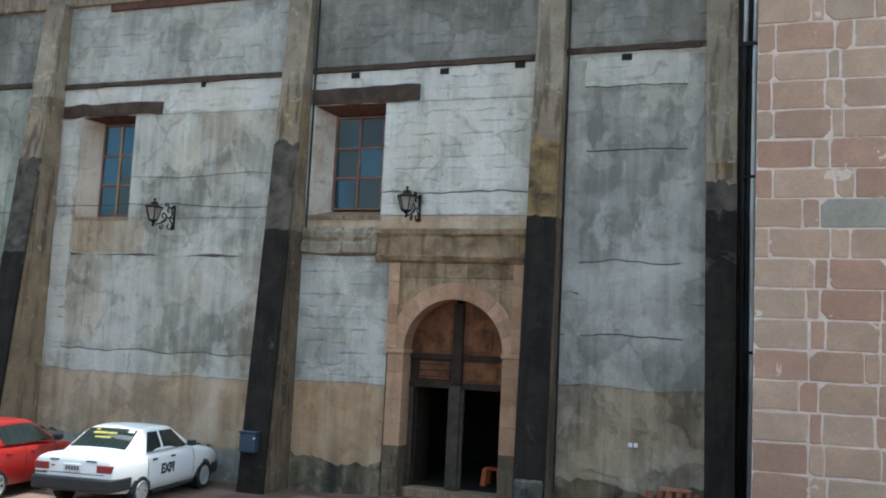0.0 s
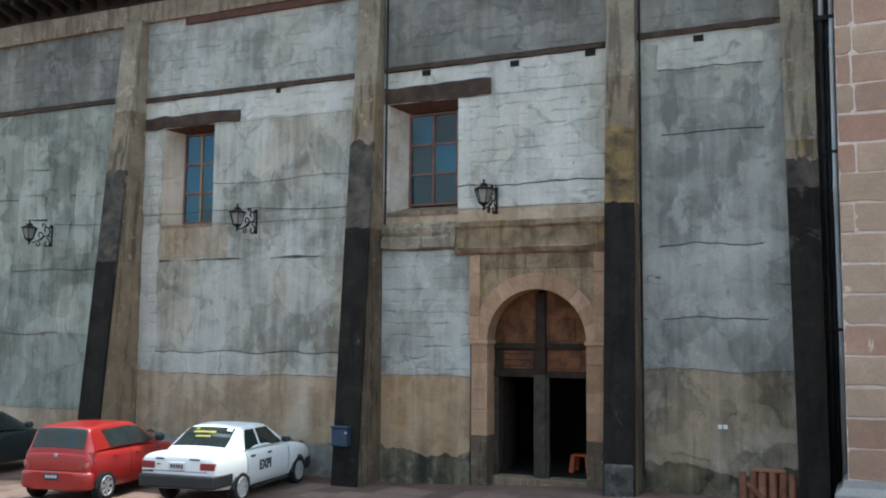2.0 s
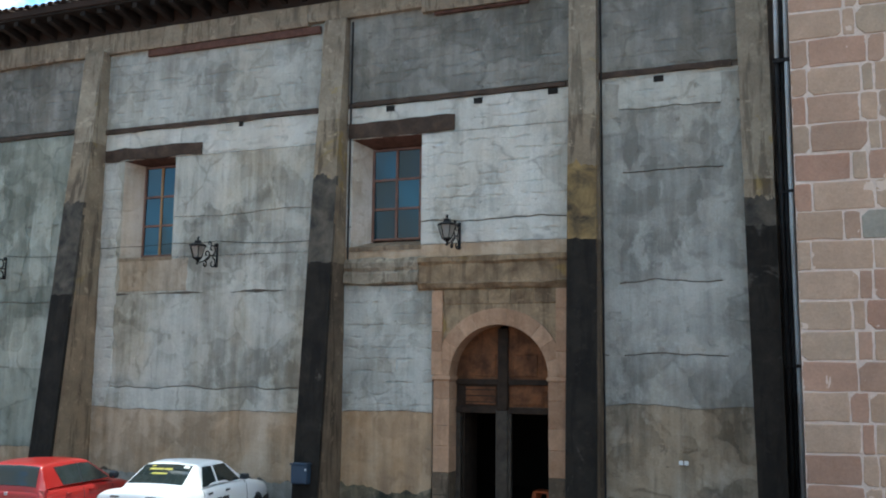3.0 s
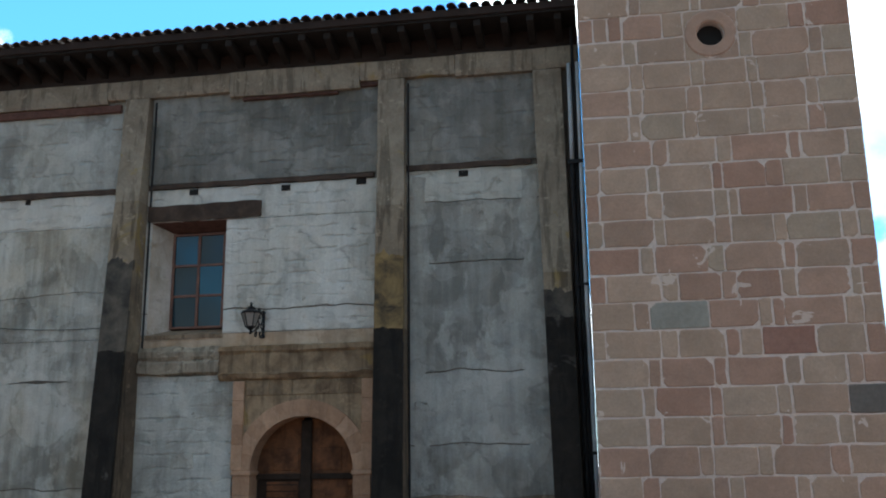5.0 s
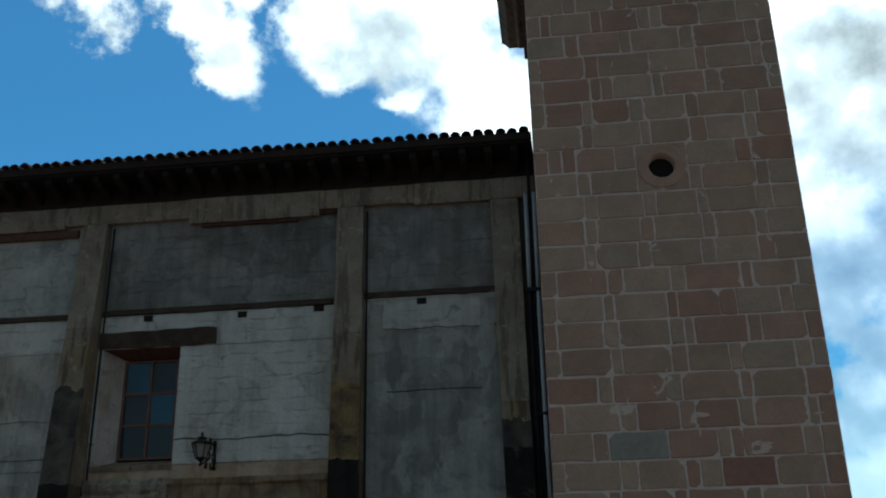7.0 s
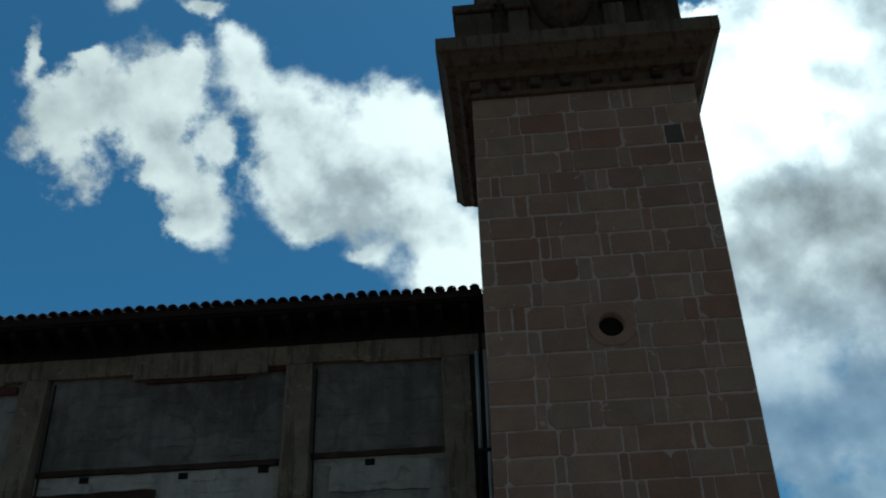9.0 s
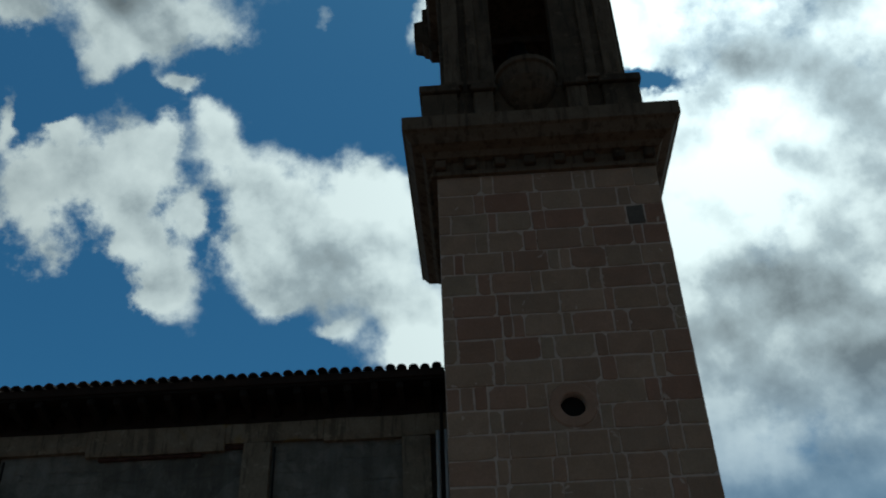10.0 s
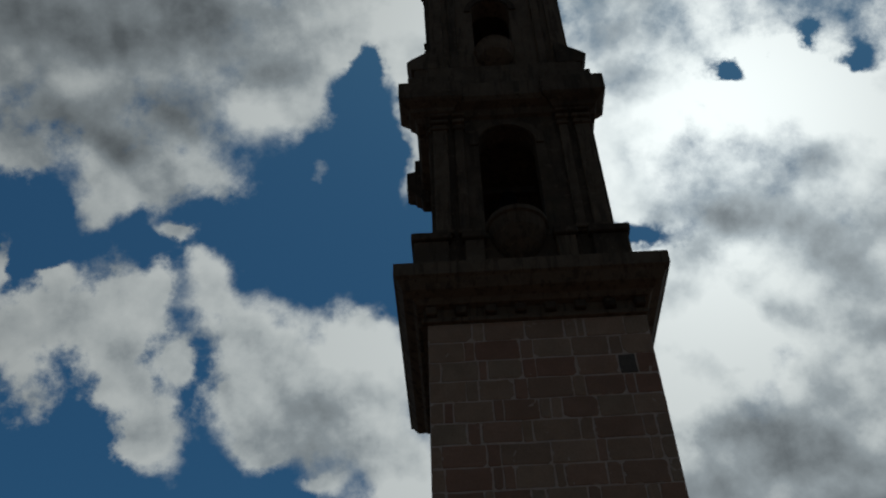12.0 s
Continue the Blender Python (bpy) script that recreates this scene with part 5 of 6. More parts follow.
# ---------------------------------------------------------------- pipes beside the tower
def downpipe(x, y, r_, mat, label, z_top=11.05, foot_mat=M_PIPED):
    p = thing("downpipe", label, "downpipe")
    bm = bmesh.new()
    zz = [-0.1, 2.6, 2.62, 2.7, 2.72, 5.6, 5.62, 5.7, 5.72, 8.3, 8.32, 8.4, 8.42, 8.9]
    rr = [r_ + (0.008 if i % 4 in (2, 3) else 0.0) for i in range(len(zz))]
    tube(bm, [(x + 0.012 * math.sin(z * 0.7), y, z) for z in zz], rr, 12)
    part("pipe", bm, foot_mat, p, smooth=True)
    bm = bmesh.new()
    tube(bm, [(x + 0.012 * math.sin(z * 0.7), y, z) for z in (8.9, 9.4, 10.0, z_top)], r_, 12)
    part("upper_pipe", bm, mat, p, smooth=True)
    for z in (8.89, 6.35, 3.1):
        part("clamp", bx(x - r_ - 0.006, x + r_ + 0.006, y - r_ - 0.012, 0.04, z - 0.03, z + 0.03, 0.006), M_PIPED, p)
    return p


downpipe(5.515, -0.32, 0.045, M_PIPE, "dark downpipe with a pale upper length beside the buttress")
downpipe(5.60, -0.27, 0.034, M_PIPED, "thin dark downpipe between two thicker pipes", 11.9)
downpipe(5.69, -0.36, 0.042, M_PIPE, "pale grey downpipe running down beside the tower", foot_mat=M_PIPE)
bm = bmesh.new()
box(bm, 5.44, 5.745, -0.40, -0.37, 8.85, 8.93)
tagged(part("pipe_bracket", bm, M_PIPED), "dark iron strap across the two pipes", "bracket")


# ---------------------------------------------------------------- wall lanterns
def lantern():
    """A six-sided lantern on a scrolled iron arm; the wall is at y = 0, the lamp stands off towards -y."""
    t = thing("wall_lantern", "black wrought-iron wall lantern on a scrolled bracket", "wall lamp", group="lanterns along the church wall")
    yl = -0.78

    def hexring(r_, z):
        return [(r_ * math.cos(a), yl + r_ * math.sin(a), z) for a in (math.pi / 3 * k + 0.2 for k in range(6))]

    bm = bmesh.new()
    lo, hi = [bm.verts.new(p) for p in hexring(0.10, -0.17)], [bm.verts.new(p) for p in hexring(0.19, 0.10)]
    for k in range(6):
        bm.faces.new((lo[k], lo[(k + 1) % 6], hi[(k + 1) % 6], hi[k]))
    part("glass", bm, M_LGLASS, t, "dusty pale lantern glass")
    bm = bmesh.new()
    for p, q in zip(hexring(0.105, -0.18), hexring(0.197, 0.11)):
        tube(bm, [p, q], 0.011, 6)
    for r_, z in ((0.105, -0.18), (0.197, 0.10)):
        ring_ = hexring(r_, z)
        for k in range(6):
            tube(bm, [ring_[k], ring_[(k + 1) % 6]], 0.012, 6)
    part("cage", bm, M_IRON, t)
    bm = bmesh.new()
    turned(bm, [(0.225, 0.10), (0.22, 0.12), (0.10, 0.17), (0.075, 0.21), (0.085, 0.225), (0.03, 0.24), (0.02, 0.27), (0.035, 0.30), (0.004, 0.33)], 0, yl, 6)
    part("cap", bm, M_IRON, t)
    bm = bmesh.new()
    turned(bm, [(0.02, -0.33), (0.035, -0.30), (0.015, -0.26), (0.06, -0.22), (0.11, -0.19), (0.10, -0.17)], 0, yl, 8)
    part("base_finial", bm, M_IRON, t)

    def curl(c, r0, r1, a0, a1, k=18):
        return [(0, c[0] + (r0 + (r1 - r0) * i / k) * math.cos(a0 + (a1 - a0) * i / k), c[1] + (r0 + (r1 - r0) * i / k) * math.sin(a0 + (a1 - a0) * i / k)) for i in range(k + 1)]

    bm = bmesh.new()
    tube(bm, [(0, yl, -0.22), (0, yl + 0.1, -0.27), (0, yl + 0.25, -0.22), (0, yl + 0.4, -0.12), (0, -0.3, -0.06), (0, -0.05, -0.05)], 0.016, 8)
    for c, r0, r1, a0, a1 in (((-0.42, -0.05), 0.13, 0.03, -1.6, 4.5), ((-0.22, 0.10), 0.16, 0.035, -1.8, 4.2), ((-0.2, -0.24), 0.14, 0.03, 1.6, -4.4), ((-0.5, -0.29), 0.08, 0.02, 1.2, -4.2), ((-0.33, 0.22), 0.07, 0.02, -0.5, 4.4)):
        tube(bm, curl(c, r0, r1, a0, a1), 0.017, 6)
    part("scroll_arm", bm, M_IRON, t, "scrolled iron arm")
    part("wall_plate", bx(-0.02, 0.02, -0.04, 0.03, -0.30, 0.24, 0.006), M_IRON, t)
    for z in (-0.28, 0.22):
        bm = bmesh.new()
        bmesh.ops.create_uvsphere(bm, u_segments=8, v_segments=6, radius=0.05, matrix=Matrix.Translation((0, -0.06, z)))
        part("boss", bm, M_IRON, t)
    return t


lamp = lantern()
lamp.matrix_basis = pose(-7.28, 0, 5.66)
copy_thing(lamp, pose(-1.06, 0, 5.86))
copy_thing(lamp, pose(-13.95, 0, 5.55))


def cable(points, label):
    pts = []
    for (xa, za), (xb, zb) in zip(points, points[1:]):
        for i in range(8):
            f = i / 8
            pts.append((xa + (xb - xa) * f, -0.035, za + (zb - za) * f - 0.10 * 4 * f * (1 - f) * min(1, abs(xb - xa) / 5)))
    pts.append((points[-1][0], -0.035, points[-1][1]))
    bm = bmesh.new()
    tube(bm, pts, 0.007, 6)
    return tagged(part("cable", bm, M_IRON), label, "cable")


cable([(-7.28, 5.98), (-4.42, 5.90)], "thin black cable sagging along the wall")
cable([(-13.95, 5.85), (-11.45, 5.80)], "thin black cable sagging along the wall")
cable([(-10.85, 5.93), (-10.15, 5.95), (-8.6, 5.98), (-7.28, 5.98)], "thin black cable sagging along the wall")
# thin dark tubes painted in for the shadow lines beside two buttresses
bm = bmesh.new()
tube(bm, [(-3.76, -0.03, z) for z in (4.9, 6.5, 8.0, 9.6, 11.0)], 0.022, 8)
tagged(part("conduit", bm, M_PIPED), "dark tube drawn as the shadow line in a buttress corner", "pipe")
bm = bmesh.new()
tube(bm, [(2.06, -0.05, z) for z in (0.2, 3.0, 6.0, 9.0, 11.0)], 0.02, 8)
tagged(part("conduit", bm, M_PIPED), "dark tube drawn as the shadow line beside the door buttress", "pipe")

# ---------------------------------------------------------------- small things at the wall
mail = thing("letter_box", "dull blue metal box fixed to a black buttress", "box")
part("body", bx(-4.36, -3.98, -1.22, -1.02, 0.56, 0.95, 0.02), M_BLUE, mail)
part("lid", bx(-4.38, -3.96, -1.24, -1.02, 0.95, 0.985, 0.01), M_BLUE, mail)
part("lock", bx(-4.02, -3.985, -1.232, -1.21, 0.84, 0.88, 0.004), M_WPAINT, mail)

foot = tagged(part("kerb_block", bx(1.47, 2.03, -0.93, -0.4, -0.25, 0.52, 0.04), mottled("worn_pale_block", (0.04, 0.037, 0.032), (0.145, 0.137, 0.12), 3.5, spread=0.16)), "worn pale stone block at the foot of a buttress", "stone block")
for xa in (3.48, 3.58):
    tagged(part("wall_notice", bx(xa, xa + 0.075, -0.04, 0.0, 1.20, 1.28, 0.004), M_WPAINT), "tiny white plate on the plaster wall", "plate")
tagged(part("plaster_patch", bx(-2.98, -2.50, -0.022, 0.01, 2.90, 3.20, 0.008), M_MID), "pale rectangular plaster patch", "patch", kind="structure")

# stack of clay tiles
def clay_tile():
    t = tile_mesh(0.56, 0.075, 0.0)
    ob = part("roof_tile", t, M_CLAY)
    return tagged(ob, "curved red clay roof tile stood on end against the wall", "roof tile", "stacked tiles by the wall")


rt = random.Random(2)
ct = clay_tile()
base_m = lambda x, y, tilt, turn: Matrix.Translation((x, y, ground_z(x) + 0.005)) @ Matrix.Rotation(turn, 4, "Z") @ Matrix.Rotation(tilt, 4, "X")
ct.matrix_basis = base_m(3.98, -0.62, radians(82), 0.1)
for i in range(1, 6):
    copy_thing(ct, base_m(3.98 + 0.172 * i, -0.62 + rt.uniform(-0.03, 0.03), radians(rt.uniform(79, 86)), rt.uniform(-0.25, 0.25)))
for i in range(3):
    copy_thing(ct, base_m(4.20 + 0.17 * i, -0.40, radians(86), rt.uniform(-0.3, 0.3)))
tt = copy_thing(ct, Matrix.Translation((4.14, -0.42, ground_z(4.1) + 0.565)) @ Matrix.Rotation(radians(-90), 4, "Z"))
tt["label"] = "red clay roof tile laid across the stacked tiles"
tt = copy_thing(ct, Matrix.Translation((4.45, -0.78, ground_z(4.4) + 0.02)) @ Matrix.Rotation(radians(60), 4, "Z") @ Matrix.Rotation(radians(35), 4, "X"))
tt["label"] = "broken red clay tile lying before the stack"

stool = thing("plastic_stool", "orange plastic stool inside the dark doorway", "stool")
sx, sy = 0.40, 1.45
part("seat", bx(sx - 0.2, sx + 0.2, sy - 0.2, sy + 0.2, 0.34, 0.39, 0.015), M_ORANGE, stool)
for a, b in ((-1, -1), (1, -1), (-1, 1), (1, 1)):
    bm = bmesh.new()
    cx_, cy_ = sx + a * 0.16, sy + b * 0.16
    hexa(bm, [(cx_ - 0.05 + a * 0.03, cy_ - 0.05 + b * 0.03, 0.0), (cx_ + 0.05 + a * 0.03, cy_ - 0.05 + b * 0.03, 0.0), (cx_ + 0.05 + a * 0.03, cy_ + 0.05 + b * 0.03, 0.0), (cx_ - 0.05 + a * 0.03, cy_ + 0.05 + b * 0.03, 0.0), (cx_ - 0.05, cy_ - 0.05, 0.345), (cx_ + 0.05, cy_ - 0.05, 0.345), (cx_ + 0.05, cy_ + 0.05, 0.345), (cx_ - 0.05, cy_ + 0.05, 0.345)])
    part("leg", bm, M_ORANGE, stool)


# ---------------------------------------------------------------- cars
def paint(name, color):
    m, n = material(name, 0.35)
    n.put(n.b.inputs["Base Color"], n.mix(0.18, color, n.ramp(n.noise(n.pos, 3.0, 5.0, 0.6), [(0.3, (0.7, 0.68, 0.65)), (0.65, (1, 1, 1))]), "MULTIPLY"))
    n.b.inputs["Coat Weight"].default_value = 0.45
    n.b.inputs["Coat Roughness"].default_value = 0.08
    return m


M_CARW, M_CARR, M_CARD = paint("white_car_paint", (0.78, 0.79, 0.80)), paint("red_car_paint", (0.31, 0.012, 0.010)), paint("dark_car_paint", (0.02, 0.028, 0.03))
M_RUBBER = plain("tyre_rubber", (0.018, 0.018, 0.018), 0.85)
M_RIM = plain("alloy", (0.42, 0.42, 0.43), 0.4, 0.3)
M_BUMP = plain("grey_bumper", (0.018, 0.02, 0.022), 0.55)
M_TAIL = plain("tail_lamp", (0.22, 0.02, 0.025), 0.15, 0.0, 0.8)
M_LENS = plain("clear_lamp", (0.45, 0.12, 0.11), 0.15, 0.0, 0.8)
M_PLATE = plain("plate_paint", (0.62, 0.63, 0.64), 0.4)
M_MARK = plain("dark_marking", (0.02, 0.025, 0.03), 0.5)
M_YEL = plain("yellow_lettering", (0.42, 0.37, 0.07), 0.5)
m, n = material("car_glass", 0.05)
n.b.inputs["Base Color"].default_value = (0.022, 0.03, 0.03, 1)
n.b.inputs["Specular IOR Level"].default_value = 0.6
M_CGLASS = m


def loft(bm, rows):
    """Skin rings of equal length and close both ends."""
    rings = [[bm.verts.new(p) for p in r_] for r_ in rows]
    k = len(rings[0])
    for p, q in zip(rings, rings[1:]):
        for i in range(k):
            bm.faces.new((p[i], p[(i + 1) % k], q[(i + 1) % k], q[i]))
    bm.faces.new(rings[0])
    bm.faces.new(rings[-1])


def wheel(parent, x, y, r_, side, spokes):
    w = part("wheel", wheel_tyre(x, y, r_, side), M_RUBBER, parent, smooth=False)
    bm = bmesh.new()
    yo = y + side * 0.012
    ring_ = [(0.66, 0.0), (0.60, -0.01), (0.58, -0.05), (0.0, -0.05)]
    loops = [[bm.verts.new((x + r_ * q * math.cos(a), yo + side * d, r_ + r_ * q * math.sin(a))) for a in (2 * math.pi * i / 24 for i in range(24))] for q, d in ring_[:-1]]
    for p, q in zip(loops, loops[1:]):
        for i in range(24):
            bm.faces.new((p[i], p[(i + 1) % 24], q[(i + 1) % 24], q[i]))
    bm.faces.new(loops[-1])
    part("rim_dish", bm, M_BUMP, w)
    bm = bmesh.new()
    for s in range(spokes):
        a = 2 * math.pi * s / spokes + 0.3
        c, s_ = math.cos(a), math.sin(a)
        v = []
        for dd in (-0.045, 0.002):
            for q, hw in ((0.04, 0.022), (0.64, 0.036), (0.64, -0.036), (0.04, -0.022)):
                v.append((x + r_ * q * c - hw * s_, yo + side * dd, r_ + r_ * q * s_ + hw * c))
        hexa(bm, v)
    tube(bm, [(x + r_ * 0.63 * math.cos(a), yo - side * 0.005, r_ + r_ * 0.63 * math.sin(a)) for a in (2 * math.pi * i / 24 for i in range(25))], 0.018, 6)
    part("rim", bm, M_RIM, w, "bright alloy rim")
    return w


def wheel_tyre(x, y, r_, side):
    bm = bmesh.new()
    prof = [(0.60, 0.0), (0.72, 0.012), (0.93, 0.008), (1.0, -0.025), (1.0, -0.15), (0.9, -0.18), (0.6, -0.18)]
    loops = [[bm.verts.new((x + r_ * q * math.cos(a), y + side * d, r_ + r_ * q * math.sin(a))) for a in (2 * math.pi * i / 28 for i in range(28))] for q, d in prof]
    for p, q in zip(loops, loops[1:] + loops[:1]):
        for i in range(28):
            bm.faces.new((p[i], p[(i + 1) % 28], q[(i + 1) % 28], q[i]))
    return bm


def flow(rows, X):
    """Values of the sections at X: a smooth line through them that never overshoots."""
    xs_ = [r_[0] for r_ in rows]
    i = min(max(int(np.searchsorted(xs_, X)) - 1, 0), len(rows) - 2)
    h = xs_[i + 1] - xs_[i]
    t = min(max((X - xs_[i]) / h, 0.0), 1.0)
    out = []
    for k in range(1, len(rows[0])):
        d = [(b[k] - a[k]) / (b[0] - a[0]) for a, b in zip(rows, rows[1:])]

        def slope(q):
            if q == 0 or q == len(rows) - 1:
                return d[min(q, len(d) - 1)]
            return 0.0 if d[q - 1] * d[q] <= 0 else 2 * d[q - 1] * d[q] / (d[q - 1] + d[q])

        a, b = rows[i][k], rows[i + 1][k]
        out.append((1 + 2 * t) * (1 - t) ** 2 * a + t * (1 - t) ** 2 * h * slope(i) + t * t * (3 - 2 * t) * b + t * t * (t - 1) * h * slope(i + 1))
    return out


def eased(ring_):
    """A closed ring with its corners cut once."""
    out = []
    for p, q in zip(ring_, ring_[1:] + ring_[:1]):
        out += [tuple(a * 0.75 + b * 0.25 for a, b in zip(p, q)), tuple(a * 0.25 + b * 0.75 for a, b in zip(p, q))]
    return out


def hull_ring(rows, X):
    w, zl, zt = flow(rows, X)
    h = zt - zl
    rgt = [(X, 0, zl), (X, -w * 0.86, zl), (X, -w * 0.97, zl + h * 0.16), (X, -w, zl + h * 0.45), (X, -w * 0.995, zl + h * 0.70), (X, -w * 0.95, zl + h * 0.93), (X, -w * 0.84, zt), (X, 0, zt + 0.02)]
    return eased(rgt + [(a, -b, d) for a, b, d in rgt[-2:0:-1]])


def cabin_ring(rows, base, X):
    wb, wt, zt = flow(rows, X)
    rgt = [(X, 0, base - 0.03), (X, -wb, base - 0.02), (X, -wt - 0.012, zt - 0.06), (X, -wt + 0.03, zt - 0.015), (X, -wt + 0.12, zt + 0.004), (X, 0, zt + 0.02)]
    return eased(rgt + [(a, -b, d) for a, b, d in rgt[-2:0:-1]])


def shell(front, back):
    """A thin curved pane from two grids of points."""
    bm = bmesh.new()
    f, b = ([[bm.verts.new(p) for p in row] for row in g] for g in (front, back))
    for g in (f, b):
        for p, q in zip(g, g[1:]):
            for k in range(len(p) - 1):
                bm.faces.new((p[k], p[k + 1], q[k + 1], q[k]))
    rim = lambda g: g[0] + [r_[-1] for r_ in g[1:-1]] + g[-1][::-1] + [r_[0] for r_ in g[-2:0:-1]]
    fr, br = rim(f), rim(b)
    for k in range(len(fr)):
        m_ = (k + 1) % len(fr)
        bm.faces.new((fr[k], fr[m_], br[m_], br[k]))
    return bm


def end_pane(cabin, base, X0, X1, ya=-1.0, yb=1.0, lift_=0.008, edge=0.075):
    """A pane on the sloping front or rear of a cabin, ya to yb of its width."""
    s = -1 if cabin[0][0] + cabin[-1][0] > 2 * X0 else 1
    front, back = [], []
    for i in range(9):
        X = X0 + (X1 - X0) * i / 8
        half_ = flow(cabin, X)[1] - edge
        top_ = [(p[1], p[2]) for p in cabin_ring(cabin, base, X) if p[2] > base]
        top_ = sorted(p for p in top_ if abs(p[0]) <= half_ + 0.06)
        row, bck = [], []
        for k in range(9):
            y = half_ * (ya + (yb - ya) * k / 8)
            z = float(np.interp(y, [p[0] for p in top_], [p[1] for p in top_]))
            row.append((X + s * lift_, y, z + lift_))
            bck.append((X - s * 0.004, y, z - 0.004))
        front.append(row)
        back.append(bck)
    return shell(front, back)


def side_pane(cabin, base, s, outline, lift_=0.007):
    """A pane on the side of a cabin; outline: (X, z) below rear, below front, above front, above rear."""
    (xa, za), (xb, zb), (xc, zc), (xd, zd) = outline
    front, back = [], []
    for i in range(5):
        v = i / 4
        row, bck = [], []
        for k in range(9):
            u = k / 8
            X = (xa + (xb - xa) * u) * (1 - v) + (xd + (xc - xd) * u) * v
            z = (za + (zb - za) * u) * (1 - v) + (zd + (zc - zd) * u) * v
            side_ = sorted((p[2], -p[1]) for p in cabin_ring(cabin, base, X) if p[1] < -0.3)
            y = float(np.interp(z, [p[0] for p in side_], [p[1] for p in side_]))
            row.append((X, s * (y + lift_), z))
            bck.append((X, s * (y - 0.006), z))
        front.append(row)
        back.append(bck)
    return shell(front, back)


def car(label, mat, hull, cabin, base, axle, half, r_, spokes, panes, at, scale):
    """hull: (X, half-width, z low, z top); cabin: (X, half-width below, half-width above, z top)."""
    c = thing("car", label, "car", group="cars parked at the wall", at=at @ Matrix.Scale(scale, 4))

    def steps(rows):
        return [a[0] + (b[0] - a[0]) * k / 4 for a, b in zip(rows, rows[1:]) for k in range(4)] + [rows[-1][0]]

    for name, rings_ in (("body", [hull_ring(hull, X) for X in steps(hull)]), ("cabin", [cabin_ring(cabin, base, X) for X in steps(cabin)])):
        bm = bmesh.new()
        loft(bm, rings_)
        ob = part(name, bm, mat, c, smooth=True)
        ob.data.set_sharp_from_angle(angle=radians(42))
    for name, bm, m_, lab in panes:
        part(name, bm, m_, c, lab, smooth=True).data.set_sharp_from_angle(angle=radians(30))
    for X in (0.0, axle):
        for s in (-1, 1):
            bm = bmesh.new()
            pts = [(X + (r_ + 0.045) * math.cos(a), r_ + (r_ + 0.045) * math.sin(a)) for a in (math.pi * i / 20 for i in range(21))]
            prism(bm, pts, s * (half - 0.2), s * (half + 0.014))
            part("wheel_arch", bm, M_MARK, c)
            wheel(c, X, s * (half + 0.022), r_, s, spokes)
    return c


def seam(c, hull, X, s):
    """A door joint that follows the side of the body."""
    pts = sorted((p for p in hull_ring(hull, X) if p[1] < -0.55), key=lambda p: p[2])
    bm = bmesh.new()
    tube(bm, [(p[0], -s * p[1] * 1.001, p[2]) for p in pts if p[2] > pts[0][2] + 0.1], 0.005, 6)
    part("door_seam", bm, M_MARK, c)


def block(c, name, mat, b, lab="", w=0.01):
    return part(name, bx(*b, w), mat, c, lab)


SEDAN = [(-0.93, 0.70, 0.50, 0.86), (-0.90, 0.77, 0.40, 0.93), (-0.55, 0.815, 0.28, 0.965), (0.3, 0.825, 0.22, 0.93), (1.9, 0.825, 0.22, 0.925), (2.5, 0.81, 0.24, 0.875), (2.95, 0.765, 0.28, 0.79), (3.12, 0.72, 0.34, 0.73), (3.18, 0.64, 0.42, 0.66)]
SEDAN_TOP = [(-0.36, 0.74, 0.66, 0.95), (0.0, 0.785, 0.615, 1.16), (0.24, 0.795, 0.575, 1.305), (0.38, 0.795, 0.56, 1.35), (0.85, 0.795, 0.565, 1.385), (1.34, 0.795, 0.555, 1.352), (1.50, 0.795, 0.57, 1.29), (1.80, 0.785, 0.61, 1.13), (2.16, 0.73, 0.66, 0.935)]
HATCH = [(-0.52, 0.60, 0.44, 0.78), (-0.49, 0.72, 0.36, 0.94), (-0.40, 0.79, 0.28, 1.00), (-0.2, 0.83, 0.24, 1.02), (0.2, 0.85, 0.22, 1.01), (1.7, 0.845, 0.20, 0.98), (2.3, 0.835, 0.22, 0.95), (2.7, 0.80, 0.26, 0.87), (2.95, 0.70, 0.32, 0.76), (3.05, 0.58, 0.40, 0.66)]
HATCH_TOP = [(-0.47, 0.74, 0.67, 1.0), (-0.385, 0.76, 0.645, 1.22), (-0.29, 0.81, 0.615, 1.43), (-0.17, 0.82, 0.605, 1.475), (0.5, 0.825, 0.615, 1.50), (1.15, 0.825, 0.60, 1.475), (1.40, 0.82, 0.605, 1.39), (1.80, 0.81, 0.63, 1.20), (2.28, 0.75, 0.66, 0.98)]


